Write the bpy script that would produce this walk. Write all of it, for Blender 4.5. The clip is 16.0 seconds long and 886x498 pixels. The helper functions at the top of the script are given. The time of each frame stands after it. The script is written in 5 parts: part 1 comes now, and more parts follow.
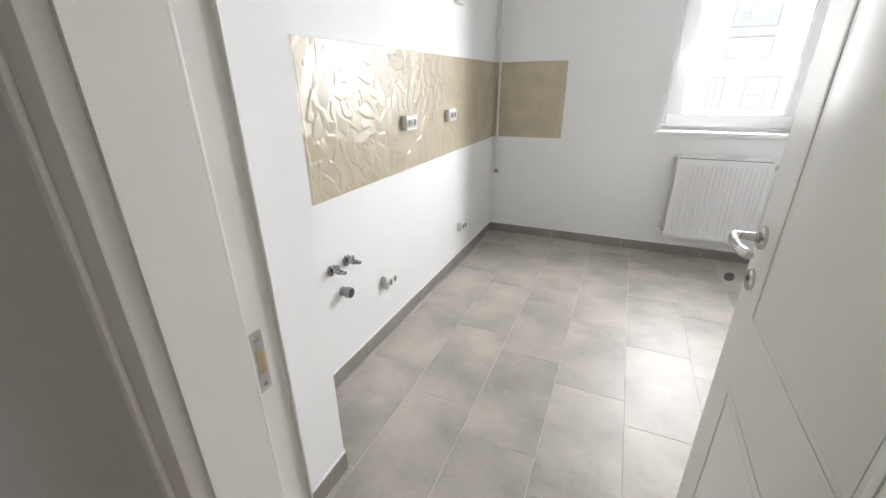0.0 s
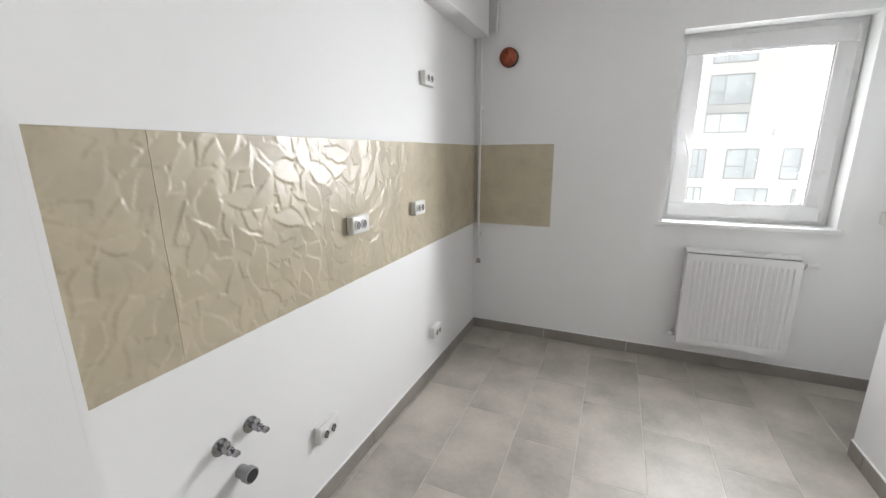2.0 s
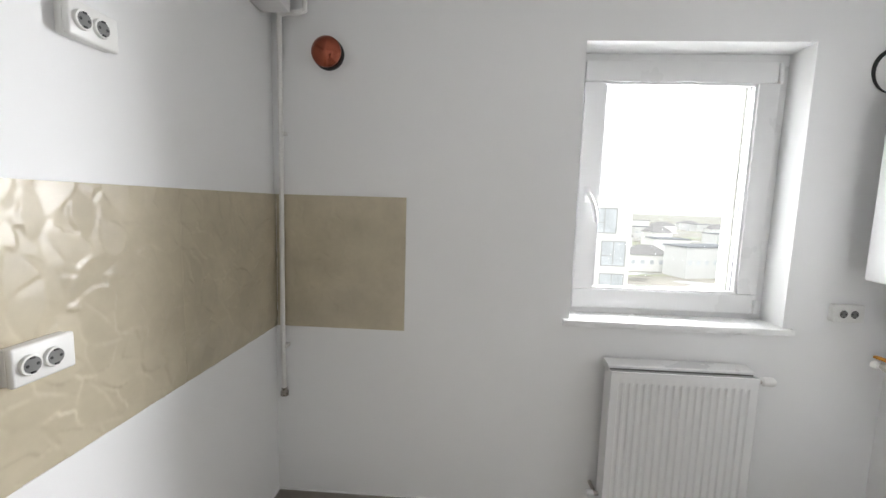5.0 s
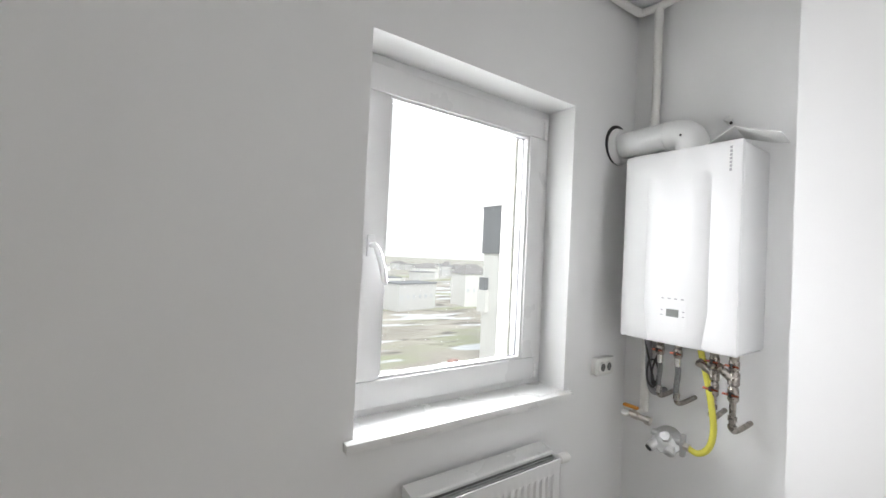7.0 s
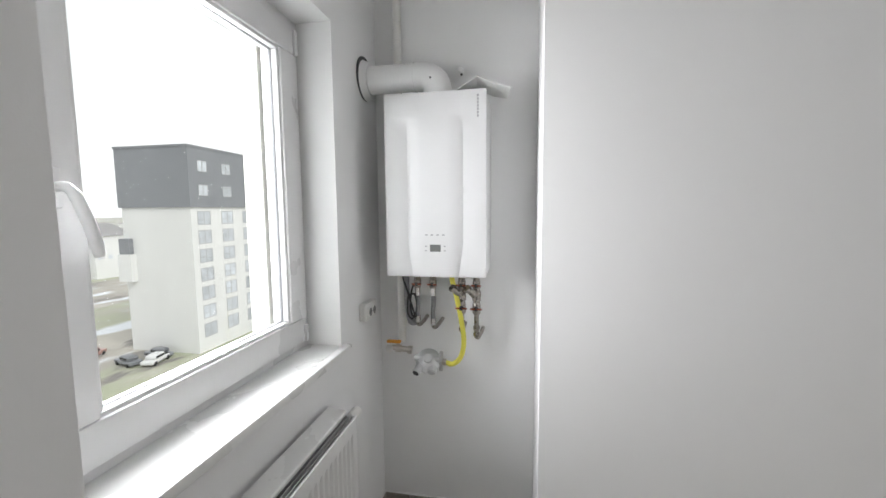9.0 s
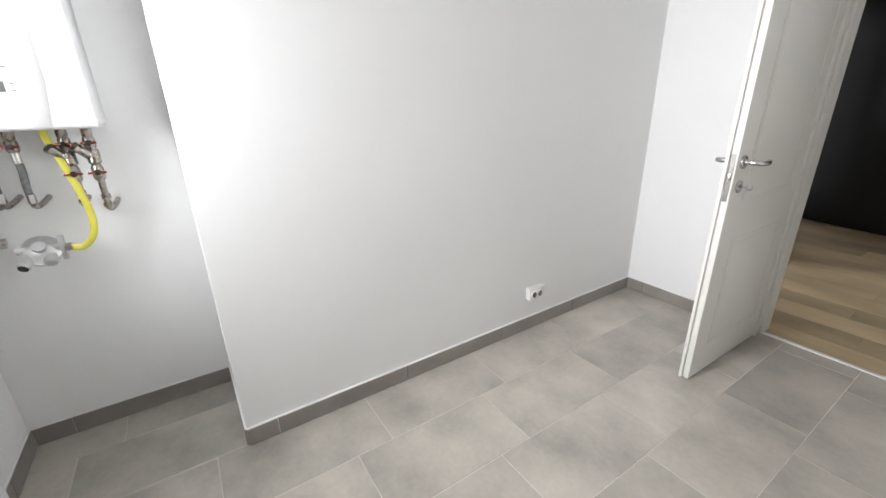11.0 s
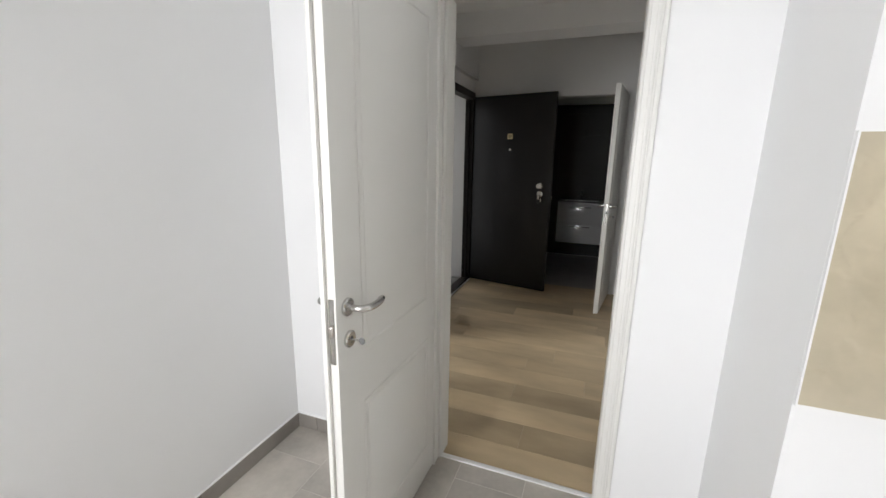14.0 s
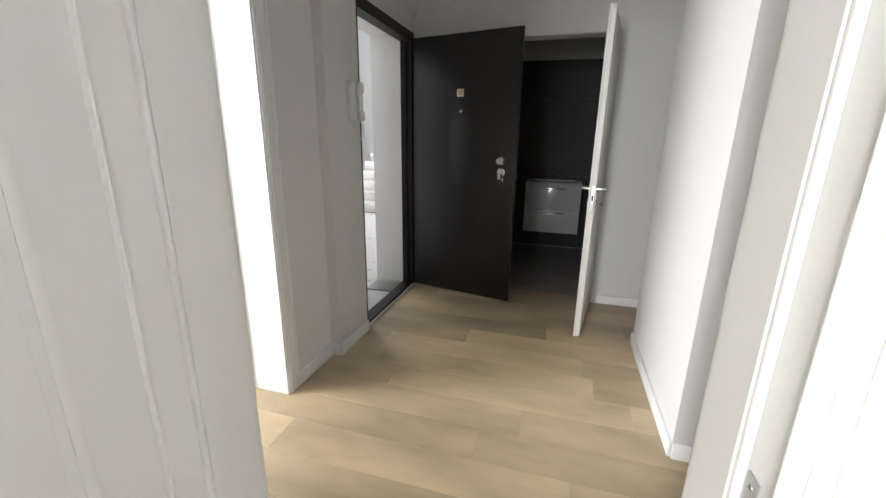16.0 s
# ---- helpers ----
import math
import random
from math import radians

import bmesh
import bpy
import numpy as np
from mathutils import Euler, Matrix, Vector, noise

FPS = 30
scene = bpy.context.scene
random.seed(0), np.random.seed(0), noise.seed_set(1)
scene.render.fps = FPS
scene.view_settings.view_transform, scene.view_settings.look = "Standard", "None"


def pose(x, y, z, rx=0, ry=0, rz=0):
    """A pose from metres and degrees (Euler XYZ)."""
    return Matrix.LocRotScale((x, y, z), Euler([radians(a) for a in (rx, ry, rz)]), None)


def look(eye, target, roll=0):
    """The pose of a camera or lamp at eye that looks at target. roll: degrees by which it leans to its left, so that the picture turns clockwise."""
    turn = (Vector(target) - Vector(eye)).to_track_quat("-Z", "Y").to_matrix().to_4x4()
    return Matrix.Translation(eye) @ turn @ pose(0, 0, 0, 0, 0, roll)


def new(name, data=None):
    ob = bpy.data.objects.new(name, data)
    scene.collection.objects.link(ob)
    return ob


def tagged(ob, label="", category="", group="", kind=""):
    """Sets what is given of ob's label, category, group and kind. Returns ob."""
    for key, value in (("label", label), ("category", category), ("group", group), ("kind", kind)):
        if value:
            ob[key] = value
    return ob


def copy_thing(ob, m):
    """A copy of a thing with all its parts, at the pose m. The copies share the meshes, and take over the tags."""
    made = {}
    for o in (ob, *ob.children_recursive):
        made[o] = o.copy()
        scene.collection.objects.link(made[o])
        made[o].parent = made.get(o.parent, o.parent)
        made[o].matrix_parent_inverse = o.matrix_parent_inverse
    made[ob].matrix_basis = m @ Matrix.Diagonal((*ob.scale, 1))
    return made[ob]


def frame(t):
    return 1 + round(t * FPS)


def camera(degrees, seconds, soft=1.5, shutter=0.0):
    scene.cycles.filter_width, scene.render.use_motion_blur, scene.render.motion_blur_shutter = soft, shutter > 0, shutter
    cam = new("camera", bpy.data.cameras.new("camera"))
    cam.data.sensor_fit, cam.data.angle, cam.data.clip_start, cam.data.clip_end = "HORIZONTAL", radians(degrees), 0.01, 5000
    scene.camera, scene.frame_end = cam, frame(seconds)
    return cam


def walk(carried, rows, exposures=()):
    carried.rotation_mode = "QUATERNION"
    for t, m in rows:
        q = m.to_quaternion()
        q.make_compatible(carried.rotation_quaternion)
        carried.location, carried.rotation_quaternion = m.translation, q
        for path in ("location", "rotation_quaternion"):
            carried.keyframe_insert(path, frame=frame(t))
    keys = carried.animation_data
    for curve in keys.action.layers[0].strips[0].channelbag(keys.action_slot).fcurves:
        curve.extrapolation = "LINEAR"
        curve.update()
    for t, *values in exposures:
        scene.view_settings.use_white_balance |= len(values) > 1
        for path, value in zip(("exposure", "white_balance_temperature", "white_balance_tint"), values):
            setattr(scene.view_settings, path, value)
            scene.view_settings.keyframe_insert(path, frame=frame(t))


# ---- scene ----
cam = camera(95.8, 16.0)
PATH = [
    (0, (1.095, -0.371, 1.338), (0.343, 1.317, 0.573), -0.6),
    (0.5, (1.112, -0.245, 1.362), (0.273, 1.454, 0.721), 0.0),
    (1, (1.14, -0.091, 1.401), (0.245, 1.599, 0.816), 0.3),
    (1.5, (1.111, 0.041, 1.394), (0.244, 1.756, 0.839), -0.1),
    (2, (1.026, 0.2, 1.439), (0.258, 1.987, 0.972), -0.4),
    (2.5, (0.984, 0.403, 1.419), (0.195, 2.175, 0.931), -2.1),
    (3, (0.965, 0.63, 1.384), (0.136, 2.356, 0.799), -3.4),
    (3.5, (0.935, 0.805, 1.370), (0.23, 2.586, 0.777), -1.9),
    (4, (0.866, 1.018, 1.429), (0.409, 2.915, 0.958), 0.0),
    (4.5, (0.827, 1.259, 1.443), (0.564, 3.218, 1.111), 1.2),
    (4.7, (0.852, 1.345, 1.455), (0.642, 3.318, 1.182), 1.4),
    (7, (0.878, 2.161, 1.514), (2.007, 3.811, 1.546), 2.7),
    (7.5, (0.907, 2.327, 1.535), (2.359, 3.701, 1.584), 2.3),
    (8, (0.887, 2.476, 1.534), (2.586, 3.531, 1.567), 1.6),
    (10.5, (0.795, 2.589, 1.322), (2.569, 1.909, 0.697), -1.2),
    (11, (0.706, 2.509, 1.274), (2.282, 1.489, 0.586), -1.3),
    (11.5, (0.654, 2.392, 1.291), (2.003, 1.107, 0.562), -0.5),
    (12, (0.58, 2.248, 1.316), (1.761, 0.801, 0.6), 0.4),
    (12.5, (0.537, 2.125, 1.32), (1.569, 0.547, 0.654), 0.5),
    (13, (0.634, 1.935, 1.379), (1.486, 0.22, 0.802), 0.3),
    (13.5, (0.757, 1.752, 1.42), (1.452, -0.061, 0.939), 0.3),
    (14, (0.783, 1.529, 1.43), (1.464, -0.301, 0.993), 0.9),
    (14.5, (0.82, 1.215, 1.422), (1.519, -0.605, 0.979), 1.9),
    (15, (0.815, 0.95, 1.433), (2.024, -2.768, 0.484), 1.0),
    (15.5, (0.895, 0.659, 1.383), (1.37, -1.214, 0.867), 0.6),
    (16, (0.866, 0.342, 1.333), (1.401, -1.51, 0.801), 0.9),
]
EXPOSURES = [(0, 1.0), (1, 0.78), (2, 0.66), (3, 0.7), (4.5, 0.65), (7, 0.42), (8, 0.05), (10.5, 0.65), (11, 0.85), (12.5, 0.92), (14.5, 0.9), (15, 1.12), (15.5, 1.48), (16, 1.68)]
walk(cam, [(t, look(eye, target, roll)) for t, eye, target, roll in PATH], EXPOSURES)

SKY = 0.148
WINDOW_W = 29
SIDE_W = 52
STAIR_W = 62
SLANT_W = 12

# ---------------------------------------------------------------- light
world = bpy.data.worlds.new("overcast_sky")
scene.world = world
world.use_nodes = True
wn = world.node_tree
sky = wn.nodes.new("ShaderNodeTexSky")
sky.sky_type, sky.sun_disc = "NISHITA", False
sky.sun_elevation, sky.sun_rotation = radians(40), radians(205)
sky.air_density, sky.dust_density, sky.ozone_density = 3.0, 0.5, 1.0
pale = wn.nodes.new("ShaderNodeHueSaturation")
pale.inputs["Saturation"].default_value = 0.15
wn.links.new(sky.outputs[0], pale.inputs["Color"])
cloud = wn.nodes.new("ShaderNodeMix")
cloud.data_type = "RGBA"
cloud.inputs["Factor"].default_value = 0.85
cloud.inputs["B"].default_value = (7.6, 7.65, 7.8, 1)
wn.links.new(pale.outputs[0], cloud.inputs["A"])
wn.links.new(cloud.outputs["Result"], wn.nodes["Background"].inputs["Color"])
wn.nodes["Background"].inputs["Strength"].default_value = SKY

sun = new("sun", bpy.data.lights.new("sun", "SUN"))
sun.data.energy, sun.data.angle, sun.data.color = 1.1, radians(20), (1.0, 0.97, 0.93)
sun.matrix_world = look((math.sin(radians(205)), math.cos(radians(205)), 0.84), (0, 0, 0))


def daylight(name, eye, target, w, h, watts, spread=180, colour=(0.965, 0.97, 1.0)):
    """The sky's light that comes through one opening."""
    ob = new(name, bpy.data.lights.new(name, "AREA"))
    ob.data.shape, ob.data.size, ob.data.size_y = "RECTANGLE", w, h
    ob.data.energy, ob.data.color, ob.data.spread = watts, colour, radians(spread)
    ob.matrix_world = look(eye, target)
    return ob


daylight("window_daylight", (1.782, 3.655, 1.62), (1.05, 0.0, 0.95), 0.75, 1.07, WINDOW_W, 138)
# Narrow extra lamp added in the same opening to brighten the west wall.
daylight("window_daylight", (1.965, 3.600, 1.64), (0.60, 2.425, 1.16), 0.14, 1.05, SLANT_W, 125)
daylight("side_room_daylight", (4.86, 0.05, 1.5), (1.2, -1.55, 0.4), 1.2, 1.25, SIDE_W)
daylight("stairwell_daylight", (6.35, -5.6, 1.8), (2.4, -4.0, 0.9), 1.6, 1.8, STAIR_W)


# ---------------------------------------------------------------- materials
def mat(name, colour, rough=0.6, metal=0.0, var=0.06, scale=3.0, fine=60.0, bump=0.0, rvar=0.08, piece=0.0, coat=0.0,
        stretch=(1, 1, 1), tint=None, spec=0.5):
    """A plain surface: colour that drifts at two scales, uneven gloss, fine relief; piece: how far single pieces differ."""
    m = bpy.data.materials.new(name)
    m.use_nodes = True
    n, l = m.node_tree.nodes, m.node_tree.links
    p = n["Principled BSDF"]
    p.inputs["Metallic"].default_value = metal
    p.inputs["Coat Weight"].default_value = coat
    p.inputs["Specular IOR Level"].default_value = spec
    co = n.new("ShaderNodeTexCoord")
    mp = n.new("ShaderNodeMapping")
    mp.inputs["Scale"].default_value = stretch
    if piece:
        info = n.new("ShaderNodeObjectInfo")
        off = n.new("ShaderNodeVectorMath")
        off.operation = "MULTIPLY_ADD"
        mul = n.new("ShaderNodeMath")
        mul.operation, mul.inputs[1].default_value = "MULTIPLY", 37.0
        l.new(info.outputs["Random"], mul.inputs[0])
        off.inputs[1].default_value = (1, 1, 1)
        l.new(co.outputs["Object"], off.inputs[0])
        l.new(mul.outputs[0], off.inputs[2])
        l.new(off.outputs[0], mp.inputs["Vector"])
    else:
        l.new(co.outputs["Object"], mp.inputs["Vector"])
    big, small = n.new("ShaderNodeTexNoise"), n.new("ShaderNodeTexNoise")
    big.inputs["Scale"].default_value, big.inputs["Detail"].default_value = scale, 4
    small.inputs["Scale"].default_value, small.inputs["Detail"].default_value = fine, 3
    l.new(mp.outputs[0], big.inputs["Vector"])
    l.new(mp.outputs[0], small.inputs["Vector"])
    mix = n.new("ShaderNodeMix")
    mix.data_type = "RGBA"
    dark = tint or tuple(c * (1 - 2.2 * var) for c in colour)
    mix.inputs["A"].default_value = (*dark, 1)
    mix.inputs["B"].default_value = (*(min(1, c * (1 + 1.2 * var)) for c in colour), 1)
    add = n.new("ShaderNodeMath")
    add.operation = "MULTIPLY_ADD"
    add.inputs[1].default_value = 0.3
    l.new(small.outputs["Fac"], add.inputs[0])
    ramp = n.new("ShaderNodeMapRange")
    ramp.inputs["From Min"].default_value, ramp.inputs["From Max"].default_value = 0.3, 0.7
    ramp.inputs["To Max"].default_value = 0.7
    l.new(big.outputs["Fac"], ramp.inputs["Value"])
    l.new(ramp.outputs[0], add.inputs[2])
    l.new(add.outputs[0], mix.inputs["Factor"])
    out = mix.outputs["Result"]
    if piece:
        hsv = n.new("ShaderNodeHueSaturation")
        mr = n.new("ShaderNodeMapRange")
        mr.inputs["To Min"].default_value, mr.inputs["To Max"].default_value = 1 - piece, 1 + piece
        l.new(info.outputs["Random"], mr.inputs["Value"])
        l.new(mr.outputs[0], hsv.inputs["Value"])
        l.new(out, hsv.inputs["Color"])
        out = hsv.outputs[0]
    l.new(out, p.inputs["Base Color"])
    rr = n.new("ShaderNodeMapRange")
    rr.inputs["To Min"].default_value, rr.inputs["To Max"].default_value = max(0.02, rough - rvar), min(1, rough + rvar)
    l.new(big.outputs["Fac"], rr.inputs["Value"])
    l.new(rr.outputs[0], p.inputs["Roughness"])
    if bump:
        b = n.new("ShaderNodeBump")
        b.inputs["Strength"].default_value, b.inputs["Distance"].default_value = 0.5, bump
        l.new(small.outputs["Fac"], b.inputs["Height"])
        l.new(b.outputs[0], p.inputs["Normal"])
    return m


def wood_mat(name):
    """Light brown laminate with long grain and single boards lighter or darker."""
    m = mat(name, (0.49, 0.385, 0.245), 0.42, var=0.17, scale=1.7, fine=7, bump=0.0002, piece=0.20, stretch=(0.9, 2.6, 1))
    return m


def ground_mat():
    """Wet earth, dead and green grass and dark scrub with thin old snow."""
    # Base paler than wet earth: distance haze is put into the colour.
    m = mat("winter_ground", (0.47, 0.44, 0.39), 0.9, var=0.18, scale=0.06, fine=0.7)
    n, l = m.node_tree.nodes, m.node_tree.links
    p = n["Principled BSDF"]
    out = p.inputs["Base Color"].links[0].from_socket
    co = n.new("ShaderNodeTexCoord")
    for colour, scale, low, high, stretch in (((0.40, 0.42, 0.30, 1), 0.035, 0.52, 0.60, (0.5, 1.2, 1)), ((0.24, 0.225, 0.21, 1), 0.16, 0.56, 0.64, (0.6, 1.2, 1)),
                                              ((0.72, 0.74, 0.77, 1), 0.11, 0.555, 0.61, (0.45, 1.4, 1))):
        mp, tex, r, mix = n.new("ShaderNodeMapping"), n.new("ShaderNodeTexNoise"), n.new("ShaderNodeMapRange"), n.new("ShaderNodeMix")
        mp.inputs["Scale"].default_value = stretch
        mp.inputs["Location"].default_value = (scale * 900, scale * 400, 0)
        tex.inputs["Scale"].default_value, tex.inputs["Detail"].default_value = scale, 8
        r.inputs["From Min"].default_value, r.inputs["From Max"].default_value = low, high
        mix.data_type = "RGBA"
        mix.inputs["B"].default_value = colour
        l.new(co.outputs["Object"], mp.inputs["Vector"])
        l.new(mp.outputs[0], tex.inputs["Vector"])
        l.new(tex.outputs["Fac"], r.inputs["Value"])
        l.new(r.outputs[0], mix.inputs["Factor"])
        l.new(out, mix.inputs["A"])
        out = mix.outputs["Result"]
    l.new(out, p.inputs["Base Color"])
    return m


def glass_mat(name):
    """A thin clear pane: what lies behind shows straight through, with a mirror gloss that grows at a slant."""
    m = bpy.data.materials.new(name)
    m.use_nodes = True
    n, l = m.node_tree.nodes, m.node_tree.links
    n.remove(n["Principled BSDF"])
    mix, clear, gloss, lw, power, level = (n.new("ShaderNode" + k) for k in ("MixShader", "BsdfTransparent", "BsdfGlossy", "LayerWeight", "Math", "MapRange"))
    clear.inputs["Color"].default_value = (0.95, 0.965, 0.96, 1)
    gloss.inputs["Roughness"].default_value = 0.01
    lw.inputs["Blend"].default_value = 0.5
    power.operation, power.inputs[1].default_value = "POWER", 5.0
    level.inputs["To Min"].default_value, level.inputs["To Max"].default_value = 0.02, 0.6
    l.new(lw.outputs["Facing"], power.inputs[0])
    l.new(power.outputs[0], level.inputs["Value"])
    l.new(level.outputs[0], mix.inputs[0])
    l.new(clear.outputs[0], mix.inputs[1])
    l.new(gloss.outputs[0], mix.inputs[2])
    l.new(mix.outputs[0], n["Material Output"].inputs["Surface"])
    return m


M_WALL = mat("white_wall_paint", (0.845, 0.845, 0.842), 0.75, var=0.012, scale=1.3, fine=240, bump=0.0003)
M_CEIL = mat("white_ceiling_paint", (0.84, 0.84, 0.835), 0.8, var=0.012, scale=1.3, fine=240, bump=0.0003)
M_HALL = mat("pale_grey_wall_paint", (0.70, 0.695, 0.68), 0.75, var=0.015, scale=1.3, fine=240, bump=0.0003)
M_DOOR = mat("cream_white_door_film", (0.77, 0.76, 0.725), 0.50, var=0.01, scale=2, fine=120, bump=0.00005)
M_PVC = mat("white_window_plastic", (0.73, 0.73, 0.73), 0.30, var=0.01, scale=4, fine=80)
M_SILL = mat("white_sill_board", (0.80, 0.80, 0.79), 0.28, var=0.012, scale=5, fine=90)
M_TILE = mat("grey_porcelain_tile", (0.468, 0.434, 0.385), 0.45, var=0.19, scale=3.2, fine=45, bump=0.00012, piece=0.08, rvar=0.07)
M_TGROUT = mat("beige_tile_grout", (0.50, 0.44, 0.33), 0.8, var=0.08, scale=9, fine=200)
# Floor tile grey darkened, so the skirting's shade sits in the colour.
M_BASE = mat("shaded_skirting_tile", (0.29, 0.265, 0.24), 0.4, var=0.10, scale=4.5, fine=45, bump=0.0001)
M_GROUT = mat("light_grout", (0.62, 0.59, 0.54), 0.9, var=0.12, scale=9, fine=200, bump=0.0004)
M_RELIEF = mat("beige_glazed_relief_tile", (0.52, 0.46, 0.34), 0.31, var=0.09, scale=6, fine=40, piece=0.02, rvar=0.05)
M_DARKTILE = mat("dark_grey_relief_tile", (0.26, 0.26, 0.25), 0.30, var=0.15, scale=6, fine=60, piece=0.05)
M_BATHFLOOR = mat("dark_bathroom_tile", (0.29, 0.275, 0.26), 0.35, var=0.12, scale=5, fine=60)
M_WOOD = wood_mat("brown_laminate")
M_WHITE = mat("white_enamel", (0.80, 0.80, 0.795), 0.32, var=0.008, scale=3, fine=60)
M_BOILER = mat("white_boiler_enamel", (0.70, 0.70, 0.70), 0.34, var=0.01, scale=3, fine=60)
M_PLASTIC = mat("white_socket_plastic", (0.78, 0.775, 0.75), 0.35, var=0.01, scale=12, fine=120)
M_GREYPL = mat("grey_socket_insert", (0.17, 0.17, 0.165), 0.4, var=0.04, scale=20, fine=120)
M_BLACK = mat("black_plastic", (0.018, 0.018, 0.018), 0.5, var=0.1, scale=10, fine=90)
M_CHROME = mat("brushed_steel", (0.62, 0.61, 0.59), 0.24, metal=1, var=0.04, scale=12, fine=160)
M_SHINY = mat("chrome", (0.66, 0.66, 0.66), 0.12, metal=1, var=0.03, scale=12, fine=160)
M_BRASS = mat("nickel_brass_fitting", (0.56, 0.52, 0.48), 0.3, metal=1, var=0.10, scale=30, fine=160)
M_COPPER = mat("red_copper_plastic", (0.34, 0.095, 0.055), 0.16, metal=0.85, var=0.1, scale=18, fine=120)
M_GASPIPE = mat("white_painted_pipe", (0.80, 0.79, 0.76), 0.4, var=0.03, scale=10, fine=90)
M_YELLOW = mat("yellow_gas_hose", (0.70, 0.65, 0.09), 0.45, var=0.06, scale=20, fine=200, bump=0.0003)
M_ORANGE = mat("orange_tap_handle", (0.70, 0.30, 0.03), 0.4, var=0.05, scale=20, fine=100)
M_ALU = mat("cast_aluminium", (0.56, 0.56, 0.56), 0.42, metal=0.7, var=0.10, scale=25, fine=150, bump=0.0003)
M_DARKCHROME = mat("dark_chrome_tap", (0.36, 0.36, 0.37), 0.09, metal=1, var=0.05, scale=30, fine=160)
M_NICKEL = mat("worn_nickel_plate", (0.36, 0.33, 0.30), 0.28, metal=1, var=0.2, scale=60, fine=200)
M_BRAID = mat("braided_steel_hose", (0.20, 0.20, 0.205), 0.45, metal=0.6, var=0.2, scale=90, fine=500, bump=0.0006)
M_HOSE = mat("grey_corrugated_hose", (0.27, 0.27, 0.28), 0.5, var=0.06, scale=20, fine=120)
M_STEELD = mat("anthracite_steel_door", (0.020, 0.019, 0.019), 0.33, spec=0.28, var=0.08, scale=2.5, fine=300, bump=0.0002, stretch=(1, 1, 0.2))
M_FRAMEB = mat("black_brown_door_frame", (0.018, 0.014, 0.012), 0.42, spec=0.2, var=0.08, scale=3, fine=200)
M_GOLD = mat("gold_plate", (0.60, 0.50, 0.30), 0.35, metal=1, var=0.05, scale=30, fine=200)
M_VANITY = mat("glossy_white_lacquer", (0.72, 0.72, 0.73), 0.14, var=0.01, scale=3, fine=60)
M_STONE = mat("pale_stair_stone", (0.42, 0.41, 0.40), 0.3, var=0.08, scale=8, fine=120)
M_FACADE = mat("white_facade_render", (0.80, 0.80, 0.79), 0.9, var=0.03, scale=0.4, fine=6)
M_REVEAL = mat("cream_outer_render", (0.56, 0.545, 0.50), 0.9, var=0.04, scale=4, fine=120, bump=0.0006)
M_FACADE2 = mat("light_grey_facade_render", (0.66, 0.66, 0.66), 0.9, var=0.03, scale=0.4, fine=6)
M_FACADE3 = mat("dark_grey_facade_panels", (0.26, 0.27, 0.29), 0.7, var=0.05, scale=0.4, fine=6)
# Pane colour lightened to stand for haze and reflected sky.
M_PANE = mat("hazed_window_pane", (0.62, 0.65, 0.69), 0.15, var=0.12, scale=0.6, fine=3, piece=0.2)
M_FRAMEG = mat("grey_window_frame", (0.22, 0.22, 0.23), 0.5, var=0.05, scale=1, fine=10)
# Far frame and spandrel greys, lightened to imitate haze.
M_FARFRAME = mat("hazed_window_frame", (0.42, 0.42, 0.43), 0.5, var=0.05, scale=1, fine=10)
M_SPANDREL = mat("hazed_spandrel_panel", (0.50, 0.50, 0.51), 0.7, var=0.05, scale=0.4, fine=6)
M_ROOF = mat("pale_roof", (0.34, 0.33, 0.33), 0.8, var=0.12, scale=1, fine=8)
M_CAR = mat("dark_car_paint", (0.25, 0.26, 0.28), 0.3, var=0.1, scale=1, fine=8, piece=0.4)
M_GROUND = ground_mat()
M_GLASS = glass_mat("clear_glass")
M_PAPER = mat("white_paper_sheet", (0.75, 0.75, 0.73), 0.8, var=0.02, scale=20, fine=160)
M_SCREEN = mat("grey_display", (0.16, 0.165, 0.16), 0.15, var=0.05, scale=30, fine=120)
M_PRINT = mat("grey_print", (0.34, 0.34, 0.35), 0.6, var=0.03, scale=30, fine=120)


# ---------------------------------------------------------------- mesh helpers
def box(bm, x0, x1, y0, y1, z0, z1):
    v = [bm.verts.new(p) for p in ((x0, y0, z0), (x1, y0, z0), (x1, y1, z0), (x0, y1, z0),
                                   (x0, y0, z1), (x1, y0, z1), (x1, y1, z1), (x0, y1, z1))]
    for f in ((3, 2, 1, 0), (4, 5, 6, 7), (0, 1, 5, 4), (1, 2, 6, 5), (2, 3, 7, 6), (3, 0, 4, 7)):
        bm.faces.new([v[i] for i in f])
    return bm


def boxes(*rows):
    bm = bmesh.new()
    for r in rows:
        box(bm, *r)
    return bm


def soft(bm, w=0.002, seg=2):
    bmesh.ops.bevel(bm, geom=bm.edges[:], offset=w, segments=seg, profile=0.5, affect="EDGES")
    return bm


def sbox(w, *r, seg=2):
    return soft(boxes(r), w, seg)


